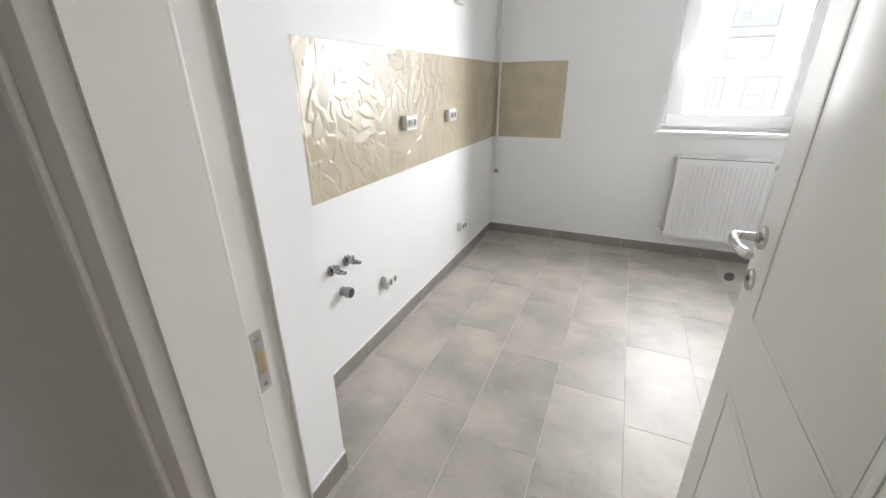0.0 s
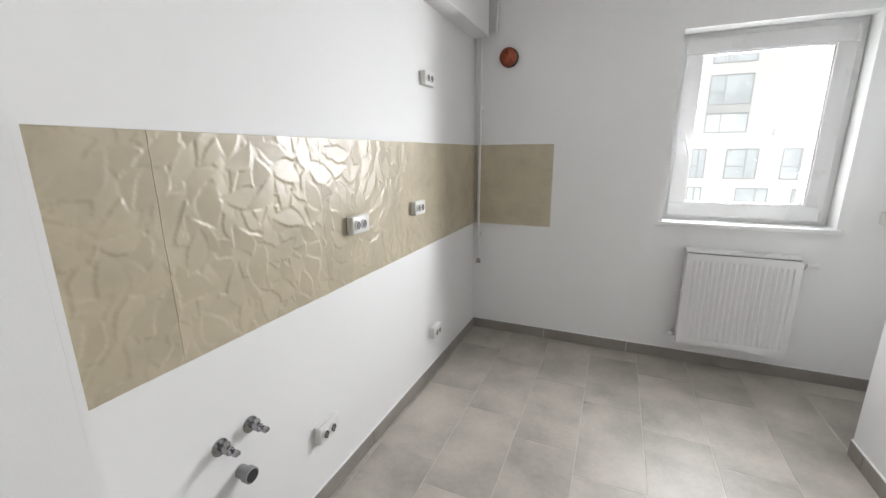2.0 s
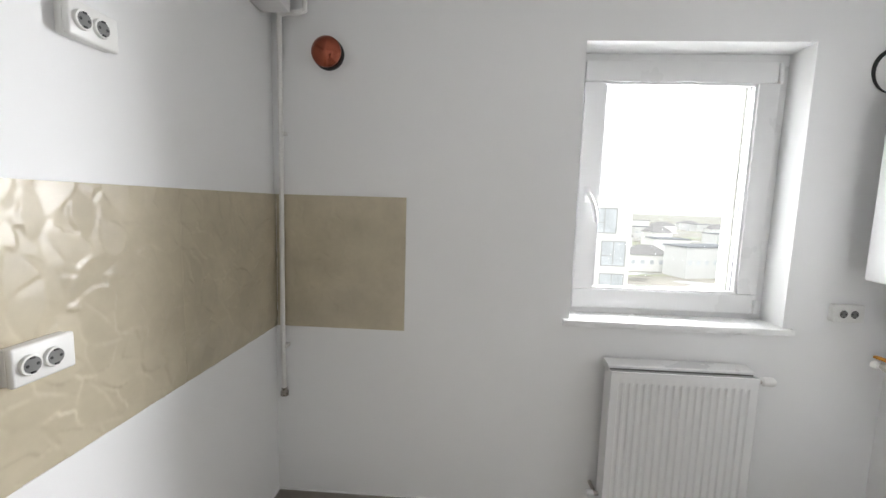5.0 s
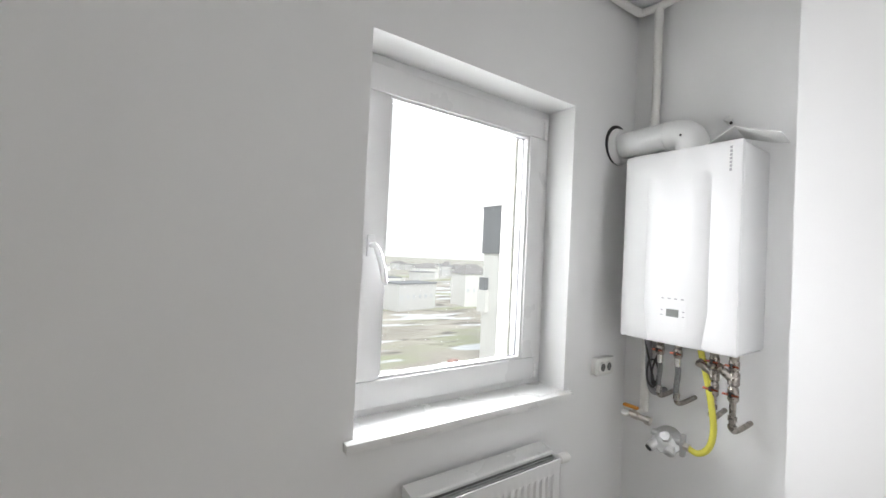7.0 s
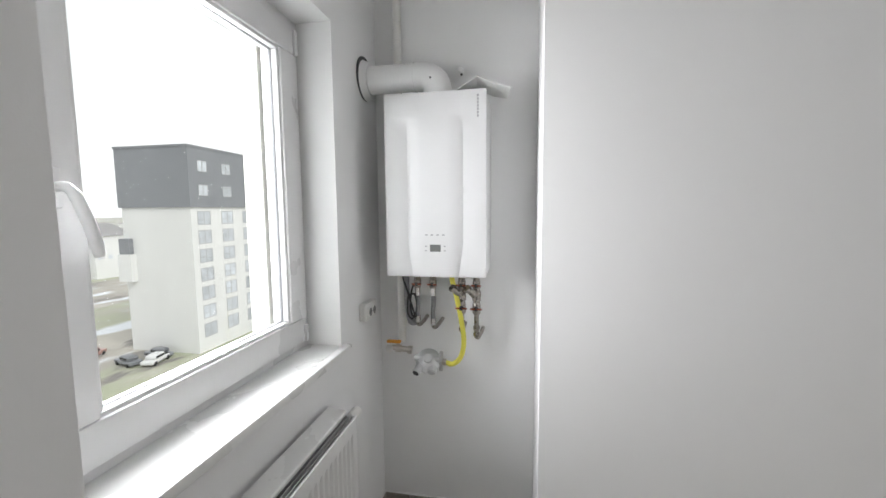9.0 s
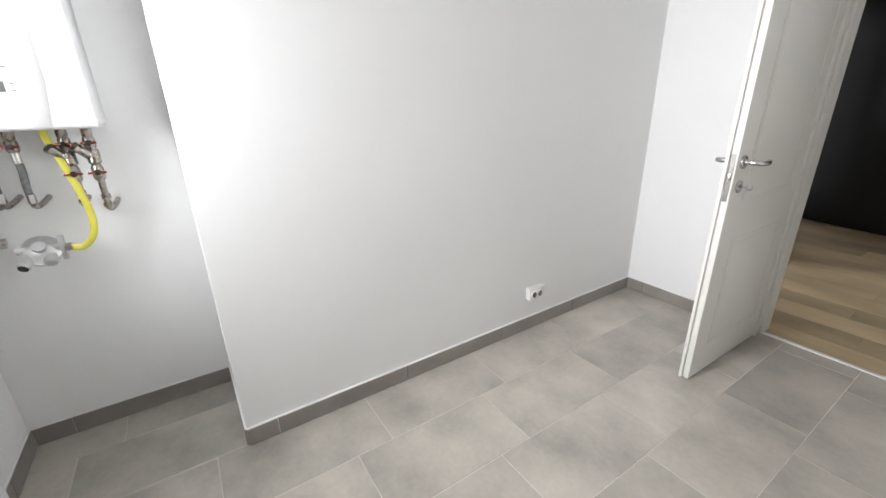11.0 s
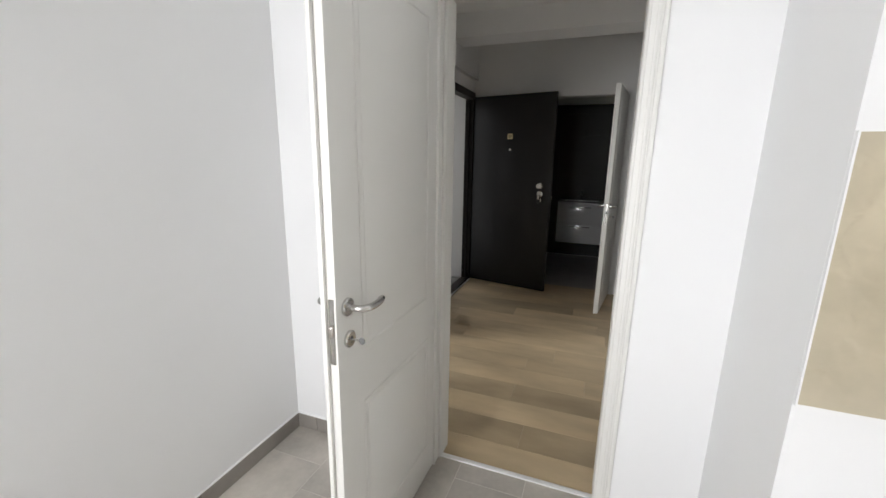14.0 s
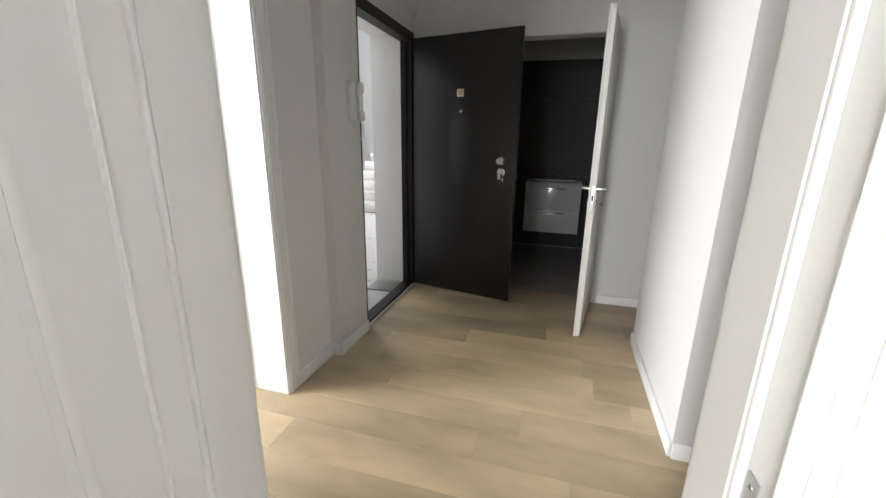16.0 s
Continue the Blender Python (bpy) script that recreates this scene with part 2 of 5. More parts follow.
def tube(bm, pts, r, n=14, caps=True):
    """A round bar along pts; r: one radius or one for each point."""
    pts = [Vector(p) for p in pts]
    rad = r if isinstance(r, (list, tuple)) else [r] * len(pts)
    up, rings = None, []
    for i, p in enumerate(pts):
        d = (pts[min(i + 1, len(pts) - 1)] - pts[max(i - 1, 0)]).normalized()
        if up is None:
            up = d.orthogonal().normalized()
        up = (up - d * up.dot(d)).normalized()
        side = d.cross(up)
        rings.append([bm.verts.new(p + (up * math.cos(a) + side * math.sin(a)) * rad[i])
                      for a in (2 * math.pi * k / n for k in range(n))])
    for a, b in zip(rings, rings[1:]):
        for k in range(n):
            bm.faces.new((a[k], a[(k + 1) % n], b[(k + 1) % n], b[k]))
    if caps:
        bm.faces.new(rings[0][::-1])
        bm.faces.new(rings[-1])
    return bm


def lathe(bm, origin, axis, prof, n=24):
    """Turned body: prof holds (distance along the axis, radius)."""
    o, d = Vector(origin), Vector(axis).normalized()
    return tube(bm, [o + d * h for h, _ in fix(prof)], [q for _, q in fix(prof)], n)


def fix(prof):
    """Keeps the stations of a turned profile strictly apart, so that its rings stay square to the axis."""
    out, last = [], None
    for h, q in prof:
        if last is not None and h <= last:
            h = last + 1e-5
        out.append((h, q))
        last = h
    return out


def arc(points, steps=6):
    """A smooth line through control points (Catmull-Rom)."""
    p = [Vector(q) for q in points]
    p = [2 * p[0] - p[1]] + p + [2 * p[-1] - p[-2]]
    out = []
    for a, b, c, d in zip(p, p[1:], p[2:], p[3:]):
        for i in range(steps):
            t = i / steps
            out.append(0.5 * (2 * b + (c - a) * t + (2 * a - 5 * b + 4 * c - d) * t * t + (3 * b - a - 3 * c + d) * t ** 3))
    return out + [p[-2]]


def obj(name, bm, material, angle=35):
    me = bpy.data.meshes.new(name)
    bmesh.ops.recalc_face_normals(bm, faces=bm.faces[:])
    bm.to_mesh(me)
    bm.free()
    me.materials.append(material)
    me.shade_smooth()
    me.set_sharp_from_angle(angle=radians(angle))
    return new(name, me)


def part(name, bm, material, parent, label="", at=None):
    ob = obj(name, bm, material)
    ob.parent = parent
    if at is not None:
        ob.matrix_basis = at
    return tagged(ob, label)


def piece(name, mesh, parent, at):
    ob = new(name, mesh)
    ob.parent = parent
    ob.matrix_basis = at
    return ob


def thing(name, at, label, category, group=""):
    ob = new(name)
    ob.empty_display_size = 0.05
    ob.matrix_basis = at
    return tagged(ob, label, category, group)


def setting(name, bm, material, label, category):
    return tagged(obj(name, bm, material), label, category, kind="structure")


# ---------------------------------------------------------------- measures of the place
XE, YN, XN, YNIB, YB, YH = 2.18, 3.225, 2.675, 2.497, -0.010, -0.160
CX, CY, TOP = 0.310, 0.470, 2.70
DL, DR, DT = 0.671, 1.372, 2.045      # clear opening of the kitchen door
WL, WR, WB, WT = 1.330, 2.235, 0.960, 2.157  # window recess
HX1, HX2, HX3, HB = 2.165, 2.105, 2.150, -3.085  # hall: far walls
BLK, BLK0, BLK1 = 0.300, -1.337, -2.411    # hall: wall block

# ---------------------------------------------------------------- structure
wall_west = setting("wall_west", boxes((-0.15, 0, YB, 3.62, -0.12, TOP)), M_WALL, "smooth white painted kitchen wall with a beige tiled splashback", "wall")
wall_north = setting("wall_north", boxes(
    (0, WL, YN, 3.62, -0.12, TOP), (WR, 2.83, YN, 3.50, -0.12, TOP), (WL, WR, YN, 3.62, -0.12, WB), (WL, WR, YN, 3.62, WT, TOP),
    (WL, WL + 0.035, 3.43, 3.62, WB, WT),
    (WL + 0.035, WR - 0.130, 3.43, 3.45, WB, WB + 0.05), (WL + 0.035, WR - 0.130, 3.43, 3.45, WT - 0.05, WT)),
    M_WALL, "white painted outer wall with a recessed window", "wall")
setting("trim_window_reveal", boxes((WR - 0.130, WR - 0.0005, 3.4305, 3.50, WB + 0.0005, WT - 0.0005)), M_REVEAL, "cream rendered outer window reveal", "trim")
wall_east = setting("wall_east", boxes((XE, 2.83, YB, YNIB, -0.12, TOP), (XN, 2.83, YNIB, YN, -0.12, TOP)), M_WALL,
                    "white painted wall that steps back into a boiler niche", "wall")
wall_south = setting("wall_south", boxes((-0.15, DL - 0.02, YH + 0.04, YB, -0.12, TOP), (DR + 0.02, 2.83, YH + 0.04, YB, -0.12, TOP),
                                         (DL - 0.02, DR + 0.02, YH + 0.04, YB, DT + 0.02, TOP)), M_WALL,
                     "white painted wall with the kitchen doorway", "wall")
column = setting("wall_column", boxes((0, CX, YB, CY, -0.12, TOP)), M_WALL, "white painted boxed column in the kitchen corner", "column")
setting("ceiling", boxes((-0.15, 2.83, YH, 3.62, TOP, TOP + 0.15)), M_CEIL, "plain white painted kitchen ceiling", "ceiling")
floor = setting("floor", boxes((0, XE, -0.078, YN, -0.12, -0.0012), (XE, XN, YNIB, YN, -0.12, -0.0012)), M_GROUT,
                "grey rectangular porcelain floor tiles with pale joints", "floor")

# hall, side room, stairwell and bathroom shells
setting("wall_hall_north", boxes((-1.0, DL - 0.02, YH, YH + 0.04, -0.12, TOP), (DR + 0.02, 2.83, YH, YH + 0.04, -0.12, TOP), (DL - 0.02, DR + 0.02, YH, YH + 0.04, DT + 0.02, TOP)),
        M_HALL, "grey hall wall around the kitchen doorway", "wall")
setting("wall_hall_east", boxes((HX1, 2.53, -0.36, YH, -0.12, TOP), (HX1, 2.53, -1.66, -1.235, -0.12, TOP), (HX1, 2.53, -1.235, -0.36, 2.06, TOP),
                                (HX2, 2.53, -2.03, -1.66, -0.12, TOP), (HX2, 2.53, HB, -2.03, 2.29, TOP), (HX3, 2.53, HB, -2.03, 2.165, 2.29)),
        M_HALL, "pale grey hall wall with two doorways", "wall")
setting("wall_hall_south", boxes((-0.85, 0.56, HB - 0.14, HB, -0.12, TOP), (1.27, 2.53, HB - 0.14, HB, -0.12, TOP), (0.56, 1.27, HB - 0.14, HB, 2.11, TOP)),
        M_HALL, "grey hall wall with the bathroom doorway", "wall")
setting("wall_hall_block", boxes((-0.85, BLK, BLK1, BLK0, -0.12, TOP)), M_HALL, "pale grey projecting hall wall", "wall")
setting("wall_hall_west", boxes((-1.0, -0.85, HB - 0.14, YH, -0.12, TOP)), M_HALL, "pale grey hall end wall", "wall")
setting("ceiling_hall", boxes((-1.0, 2.53, HB - 0.14, YH, TOP, TOP + 0.15)), M_CEIL, "plain white hall ceiling", "ceiling")
setting("ceiling_hall_beam", boxes((BLK + 0.0005, HX2 - 0.0005, -2.50, -2.20, 2.50, TOP)), M_CEIL, "pale painted ceiling beam across the hall", "beam")
hall_floor = setting("floor_hall", boxes((-0.85, HX1, HB - 0.10, -0.078, -0.12, -0.006), (HX1, 2.53, -1.235, -0.36, -0.12, -0.006)), M_FRAMEG,
                     "light brown laminate boards running across the hall", "floor")
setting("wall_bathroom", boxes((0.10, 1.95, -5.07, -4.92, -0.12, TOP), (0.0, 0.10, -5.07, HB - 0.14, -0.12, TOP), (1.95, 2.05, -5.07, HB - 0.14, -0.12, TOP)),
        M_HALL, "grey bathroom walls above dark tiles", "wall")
setting("ceiling_bathroom", boxes((0.0, 2.05, -5.07, HB - 0.14, TOP, TOP + 0.1)), M_CEIL, "white bathroom ceiling", "ceiling")
setting("floor_bathroom", boxes((0.10, 1.95, -4.92, HB - 0.10, -0.12, -0.004)), M_BATHFLOOR, "dark grey bathroom floor tiles", "floor")
setting("wall_side_room", boxes((2.53, 4.9, -2.2, -2.05, -0.12, TOP), (4.9, 5.05, -2.2, -0.65, -0.12, TOP), (4.9, 5.05, 0.75, 1.0, -0.12, TOP),
                                (4.9, 5.05, -0.65, 0.75, -0.12, 0.85), (4.9, 5.05, -0.65, 0.75, 2.15, TOP), (2.83, 4.9, 0.85, 1.0, -0.12, TOP), (2.832, 2.9, -0.0, 1.0, -0.12, TOP)),
        M_WALL, "white side room walls with a window opening", "wall")
setting("ceiling_side_room", boxes((2.53, 5.05, -2.2, 1.0, TOP, TOP + 0.1)), M_CEIL, "white side room ceiling", "ceiling")
setting("floor_side_room", boxes((2.53, 5.05, -2.05, 0.85, -0.12, -0.004)), M_WOOD, "brown laminate side room floor", "floor")
setting("wall_stairwell", boxes((2.53, 6.4, -2.35, -2.2, -0.12, 5.2), (6.4, 6.55, -10.0, -6.6, -0.12, 5.2), (6.4, 6.55, -4.6, -2.2, -0.12, 5.2),
                                (6.4, 6.55, -6.6, -4.6, -0.12, 0.8), (6.4, 6.55, -6.6, -4.6, 2.8, 5.2), (2.3, 6.55, -10.1, -10.0, -0.12, 5.2),
                                (2.3, 2.53, -10.0, -5.07, -0.12, 5.2), (2.05, 2.53, -5.07, HB - 0.14, -0.12, 5.2)),
        M_WALL, "bright white stairwell walls", "wall")
setting("ceiling_stairwell", boxes((2.3, 6.55, -10.1, -2.2, 5.2, 5.3)), M_CEIL, "white stairwell ceiling", "ceiling")
setting("floor_stairwell", boxes((2.15, 6.4, -10.0, -2.05, -0.12, -0.012)), M_STONE, "pale polished stairwell floor", "floor")

# skirting tiles with a pale joint above them
RUNS = [((0.0, CY), (0.0, YN), (1, 0)), ((0.0, YN), (XN, YN), (0, -1)), ((XN, YNIB), (XN, YN), (-1, 0)), ((XE, YNIB), (XN, YNIB), (0, 1)),
        ((XE, YB), (XE, YNIB), (-1, 0)), ((DR + 0.085, YB), (XE, YB), (0, 1)), ((CX, YB), (DL - 0.059, YB), (0, 1)), ((CX, YB), (CX, CY), (1, 0)),
        ((0.0, CY), (CX, CY), (0, 1))]
for i, (a, b, nrm) in enumerate(RUNS):
    a, b, nrm = Vector(a), Vector(b), Vector(nrm)
    d, length = (b - a).normalized(), (b - a).length
    bm, s = bmesh.new(), 0.0
    while s < length - 0.004:
        e = min(s + 0.598, length)
        if length - e < 0.06:
            e = length
        p, q = a + d * s, a + d * (e - (0.003 if e < length else 0)) + nrm * 0.010
        box(bm, min(p.x, q.x), max(p.x, q.x), min(p.y, q.y), max(p.y, q.y), 0.0, 0.079)
        s = e
    soft(bm, 0.0015, 1)
    base = setting("baseboard_%d" % (i + 1), bm, M_BASE, "grey porcelain skirting tiles along the kitchen wall", "baseboard")
    p, q = a, b + nrm * 0.007
    part("joint", boxes((min(p.x, q.x), max(p.x, q.x), min(p.y, q.y), max(p.y, q.y), 0.079, 0.084)), M_WALL, base, "white filler line")

HRUNS = [((HX1, -1.66), (HX1, -1.31), (-1, 0)), ((HX2, -1.66), (HX1, -1.66), (0, 1)), ((HX2, -2.03), (HX2, -1.66), (-1, 0)),
         ((BLK, BLK1), (BLK, BLK0), (1, 0)), ((-0.85, BLK0), (BLK, BLK0), (0, 1)), ((-0.85, HB), (0.49, HB), (0, 1)),
         ((-0.85, YH), (DL - 0.059, YH), (0, -1))]
for i, (a, b, nrm) in enumerate(HRUNS):
    a, b, nrm = Vector(a), Vector(b), Vector(nrm)
    q = b + nrm * 0.014
    setting("baseboard_hall_%d" % (i + 1), sbox(0.003, min(a.x, q.x), max(a.x, q.x), min(a.y, q.y), max(a.y, q.y), 0.0, 0.075), M_WHITE,
            "white hall skirting board", "baseboard")

# ---------------------------------------------------------------- kitchen doorway
frame_k = setting("door_frame_1", boxes((DL - 0.02, DL, YH - 0.002, -0.070, 0, DT), (DL - 0.02, DL - 0.012, -0.070, YB + 0.002, 0, DT),
                                        (DR, DR + 0.02, YH - 0.008, -0.070, 0, DT), (DR + 0.012, DR + 0.02, -0.070, YB + 0.002, 0, DT),
                                        (DL - 0.02, DR + 0.02, YH - 0.002, -0.070, DT, DT + 0.02), (DL - 0.02, DR + 0.02, -0.070, YB + 0.002, DT + 0.012, DT + 0.02)),
                  M_DOOR, "cream white rebated door lining", "door frame")
for name, rows in (("seal", ((DL - 0.012, DL - 0.002, -0.0695, -0.062, 0, DT), (DR + 0.002, DR + 0.012, -0.0695, -0.062, 0, DT))),):
    part(name, soft(boxes(*rows), 0.002, 2), M_DOOR, frame_k)
for y0, y1, s in ((YB + 0.0005, YB + 0.006, 1), (YH - 0.026, YH - 0.0005, -1)):
    yb = y1 if s > 0 else y0
    for x0, x1, o in ((DL - 0.059, DL - 0.006, 0), (DR + 0.006, DR + 0.085, 1)):
        bm = sbox(0.003, x0, x1, y0, y1, 0, DT + 0.08)
        xo = x0 if o == 0 else x1 - 0.016
        xi = x1 - 0.030 if o == 0 else x0 + 0.018
        ya, yc = (yb - 0.001, yb + 0.0035) if s > 0 else (yb - 0.007, yb + 0.001)
        soft_b = sbox(0.003, xo, xo + 0.016, ya, yc, 0, DT + 0.08)
        part("casing", bm, M_DOOR, frame_k)
        if o:
            continue
        part("casing_bead", soft_b, M_DOOR, frame_k)
        if s > 0:
            part("casing_bead", sbox(0.002, xi, xi + 0.012, ya, yc - 0.0015 * s if s > 0 else yc, 0, DT + 0.03), M_DOOR, frame_k)
    part("casing", sbox(0.003, DL - 0.006, DR + 0.006, y0, y1, DT + 0.006, DT + 0.08), M_DOOR, frame_k)
strike = part("strike_plate", soft(boxes((DL - 0.0125, DL - 0.010, -0.058, -0.036, 0.918, 1.020)), 0.0008, 1), M_ALU, frame_k, "steel strike plate with a dark slot")
part("slot", boxes((DL - 0.0102, DL - 0.0095, -0.053, -0.041, 0.948, 0.990)), M_GOLD, strike)
for z in (0.930, 1.008):
    part("screw", lathe(bmesh.new(), (DL - 0.0102, -0.047, z), (1, 0, 0), ((0, 0.004), (0.0012, 0.0035)), 10), M_SHINY, strike)
setting("threshold", sbox(0.002, DL - 0.010, DR + 0.010, -0.096, -0.070, -0.004, 0.005), M_SILL, "pale threshold strip between tiles and laminate", "threshold")


def lever(parent, x, y, z, side, towards, face_material=M_CHROME):
    """Rosette, neck and bent grip on a face that looks along side (x); the grip runs towards (y)."""
    ros = part("rosette", lathe(bmesh.new(), (x, y, z), (side, 0, 0), ((0, 0.026), (0.007, 0.026), (0.010, 0.022), (0.0101, 0.012), (0.016, 0.012)), 24), face_material, parent)
    path = arc([(x + side * 0.010, y, z), (x + side * 0.040, y, z), (x + side * 0.056, y + towards * 0.012, z), (x + side * 0.059, y + towards * 0.040, z - 0.003),
                (x + side * 0.056, y + towards * 0.078, z - 0.005), (x + side * 0.047, y + towards * 0.115, z - 0.003)], 5)
    r = [0.0095] * 8 + [0.0105] * (len(path) - 10) + [0.010, 0.008]
    part("grip", tube(bmesh.new(), path, r, 14), face_material, parent)
    return ros


def keyhole(parent, x, y, z, side, key):
    e = part("escutcheon", lathe(bmesh.new(), (x, y, z), (side, 0, 0), ((0, 0.025), (0.006, 0.025), (0.009, 0.021)), 24), M_CHROME, parent)
    hole = lathe(bmesh.new(), (x + side * 0.008, y, z + 0.004), (side, 0, 0), ((0, 0.0055), (0.002, 0.0055)), 12)
    box(hole, x + side * 0.008 - 0.001, x + side * 0.010 + 0.001, y - 0.0025, y + 0.0025, z - 0.012, z + 0.004)
    part("keyhole", hole, M_BLACK, e)
    if key:
        k = tube(bmesh.new(), [(x + side * 0.006, y, z), (x + side * 0.034, y, z)], 0.0028, 10)
        part("key", k, M_CHROME, e, "steel key in the lock")
        bow = lathe(bmesh.new(), (x + side * 0.042, y - 0.0015, z), (0, 1, 0), ((0, 0.0095), (0.0006, 0.0105), (0.0024, 0.0105), (0.003, 0.0095)), 18)
        part("key_bow", bow, M_GREYPL, e, "dark round key bow")


def panel_leaf(width, height, thick, lip, group, label, at):
    """A white film-covered leaf with two moulded panels on both faces. Local: hinge at the origin, width along y, faces at x = 0 and x = thick."""
    d = thing("door", at, label, "door", group)
    bm = boxes((0, thick, 0, width, 0.008, height))
    if lip:
        box(bm, thick - 0.014, thick, width + 0.0002, width + 0.013, 0.008, height)
    part("leaf", soft(bm, 0.002, 2), M_DOOR, d)
    for side, xf in ((-1, 0.0), (1, thick)):
        for z0, z1 in ((0.16, 0.690), (0.860, height - 0.125)):
            y0, y1 = 0.085, width - 0.122
            rim = bmesh.new()
            for w, hgt in ((0.014, 0.0022),):
                for a in ((y0, y1, z0, z0 + w), (y0, y1, z1 - w, z1), (y0, y0 + w, z0 + w, z1 - w), (y1 - w, y1, z0 + w, z1 - w)):
                    box(rim, min(xf, xf + side * hgt), max(xf, xf + side * hgt), *a)
            part("panel_moulding", soft(rim, 0.0010, 2), M_DOOR, d)
            raised = boxes((min(xf, xf + side * 0.0010), max(xf, xf + side * 0.0010), y0 + 0.026, y1 - 0.026, z0 + 0.026, z1 - 0.026))
            part("panel", soft(raised, 0.0009, 2), M_DOOR, d)
    return d


door_k = panel_leaf(0.697, 2.055, 0.040, True, "", "cream white panelled interior door standing wide open", pose(1.388, -0.012, 0, 0, 0, -0.9))
lever(door_k, 0.0, 0.648, 1.026, -1, -1)
lever(door_k, 0.040, 0.648, 1.026, 1, -1)
keyhole(door_k, 0.0, 0.643, 0.928, -1, True)
keyhole(door_k, 0.040, 0.643, 0.928, 1, False)
lock = part("lock_plate", sbox(0.001, 0.006, 0.024, 0.6955, 0.6988, 0.87, 1.06, seg=1), M_CHROME, door_k, "steel lock face plate")
part("latch", sbox(0.002, 0.009, 0.021, 0.698, 0.708, 0.955, 0.985), M_BRASS, lock)
for z in (0.25, 1.80):
    part("hinge", lathe(bmesh.new(), (0.046, -0.008, z), (0, 0, 1), ((0, 0.008), (0.09, 0.008)), 14), M_CHROME, door_k)

# ---------------------------------------------------------------- kitchen window
win = tagged(new("window_1"), "white plastic tilt window with one sash, closed", "window", kind="structure")
FY = 3.360


def ring(x0, x1, z0, z1, w, y0, y1, bevel):
    return soft(boxes((x0, x1, y0, y1, z0, z0 + w), (x0, x1, y0, y1, z1 - w, z1), (x0, x0 + w, y0, y1, z0 + w, z1 - w), (x1 - w, x1, y0, y1, z0 + w, z1 - w)), bevel, 2)


part("window_frame", ring(WL, WR, 0.975, WT, 0.050, FY, 3.43, 0.003), M_PVC, win)
sash = part("sash", ring(WL + 0.038, WR - 0.038, 1.012, WT - 0.036, 0.088, FY - 0.016, 3.42, 0.006), M_PVC, win)
part("glazing_bead", ring(WL + 0.121, WR - 0.121, 1.094, WT - 0.118, 0.016, FY - 0.008, 3.385, 0.004), M_PVC, sash)
part("gasket", ring(WL + 0.135, WR - 0.135, 1.108, WT - 0.132, 0.004, FY + 0.012, 3.384, 0.0008), M_FRAMEG, sash)
pane = part("pane", boxes((WL + 0.128, WR - 0.128, 3.386, 3.392, 1.101, WT - 0.125)), M_GLASS, sash, "clear glass pane")
pane.visible_shadow = False
hnd = part("handle", sbox(0.004, WL + 0.062, WL + 0.090, FY - 0.026, FY - 0.0155, 1.50, 1.57), M_PVC, win, "white window handle")
part("grip", tube(bmesh.new(), arc([(WL + 0.076, FY - 0.026, 1.535), (WL + 0.076, FY - 0.052, 1.535), (WL + 0.083, FY - 0.064, 1.515), (WL + 0.100, FY - 0.066, 1.46), (WL + 0.112, FY - 0.062, 1.415)], 5),
                  [0.009] * 9 + [0.0105] * 10 + [0.010, 0.008], 12), M_PVC, hnd)
part("hinge_cap", sbox(0.003, WR - 0.052, WR - 0.034, FY - 0.026, FY - 0.002, 2.03, 2.115), M_PVC, win)
part("hinge_cap", sbox(0.003, WR - 0.052, WR - 0.034, FY - 0.026, FY - 0.002, 1.015, 1.075), M_PVC, win)
part("window_sill", sbox(0.004, WL - 0.030, WR + 0.030, YN - 0.032, YN - 0.0005, 0.958, 0.986), M_SILL, win, "white window board")
part("window_sill", boxes((WL + 0.0005, WR - 0.0005, YN - 0.0005, FY + 0.010, WB + 0.0005, 0.9855)), M_SILL, win)
part("outer_sill", sbox(0.003, WL + 0.036, WR - 0.131, 3.432, 3.47, WB + 0.051, WB + 0.058), M_FACADE2, win)

# ---------------------------------------------------------------- radiator
RX0, RX1, RZ0, RZ1, RYF = 1.488, 2.078, 0.185, 0.800, 3.103
rad = thing("radiator", pose(RX0, YN, RZ0), "white ribbed steel panel radiator under the window", "radiator")
W, H = RX1 - RX0, RZ1 - RZ0
yf, yk = RYF - YN, -0.050


def ribbed(y, out):
    """A pressed sheet with upright channels; its rim stays flat."""
    bm, n, per = bmesh.new(), 18, 8
    xs, prof = [0.0, 0.022], [0.0, 0.0]
    pitch = (W - 0.05) / n
    for i in range(n):
        for u, q in ((0.12, 0.0), (0.28, 1.0), (0.62, 1.0), (0.78, 0.0)):
            xs.append(0.025 + (i + u) * pitch)
            prof.append(q * 0.008)
    xs += [W - 0.022, W]
    prof += [0.0, 0.0]
    zs = ((0.0, 0.0), (0.022, 0.0), (0.045, 0.0), (0.062, 1.0), (H - 0.062, 1.0), (H - 0.045, 0.0), (H - 0.016, 0.0), (H, 0.0))
    rows = [[bm.verts.new((x, y + out * p * k, z)) for x, p in zip(xs, prof)] for z, k in zs]
    for a, b in zip(rows, rows[1:]):
        for i in range(len(xs) - 1):
            bm.faces.new((a[i], a[i + 1], b[i + 1], b[i]))
    return bm


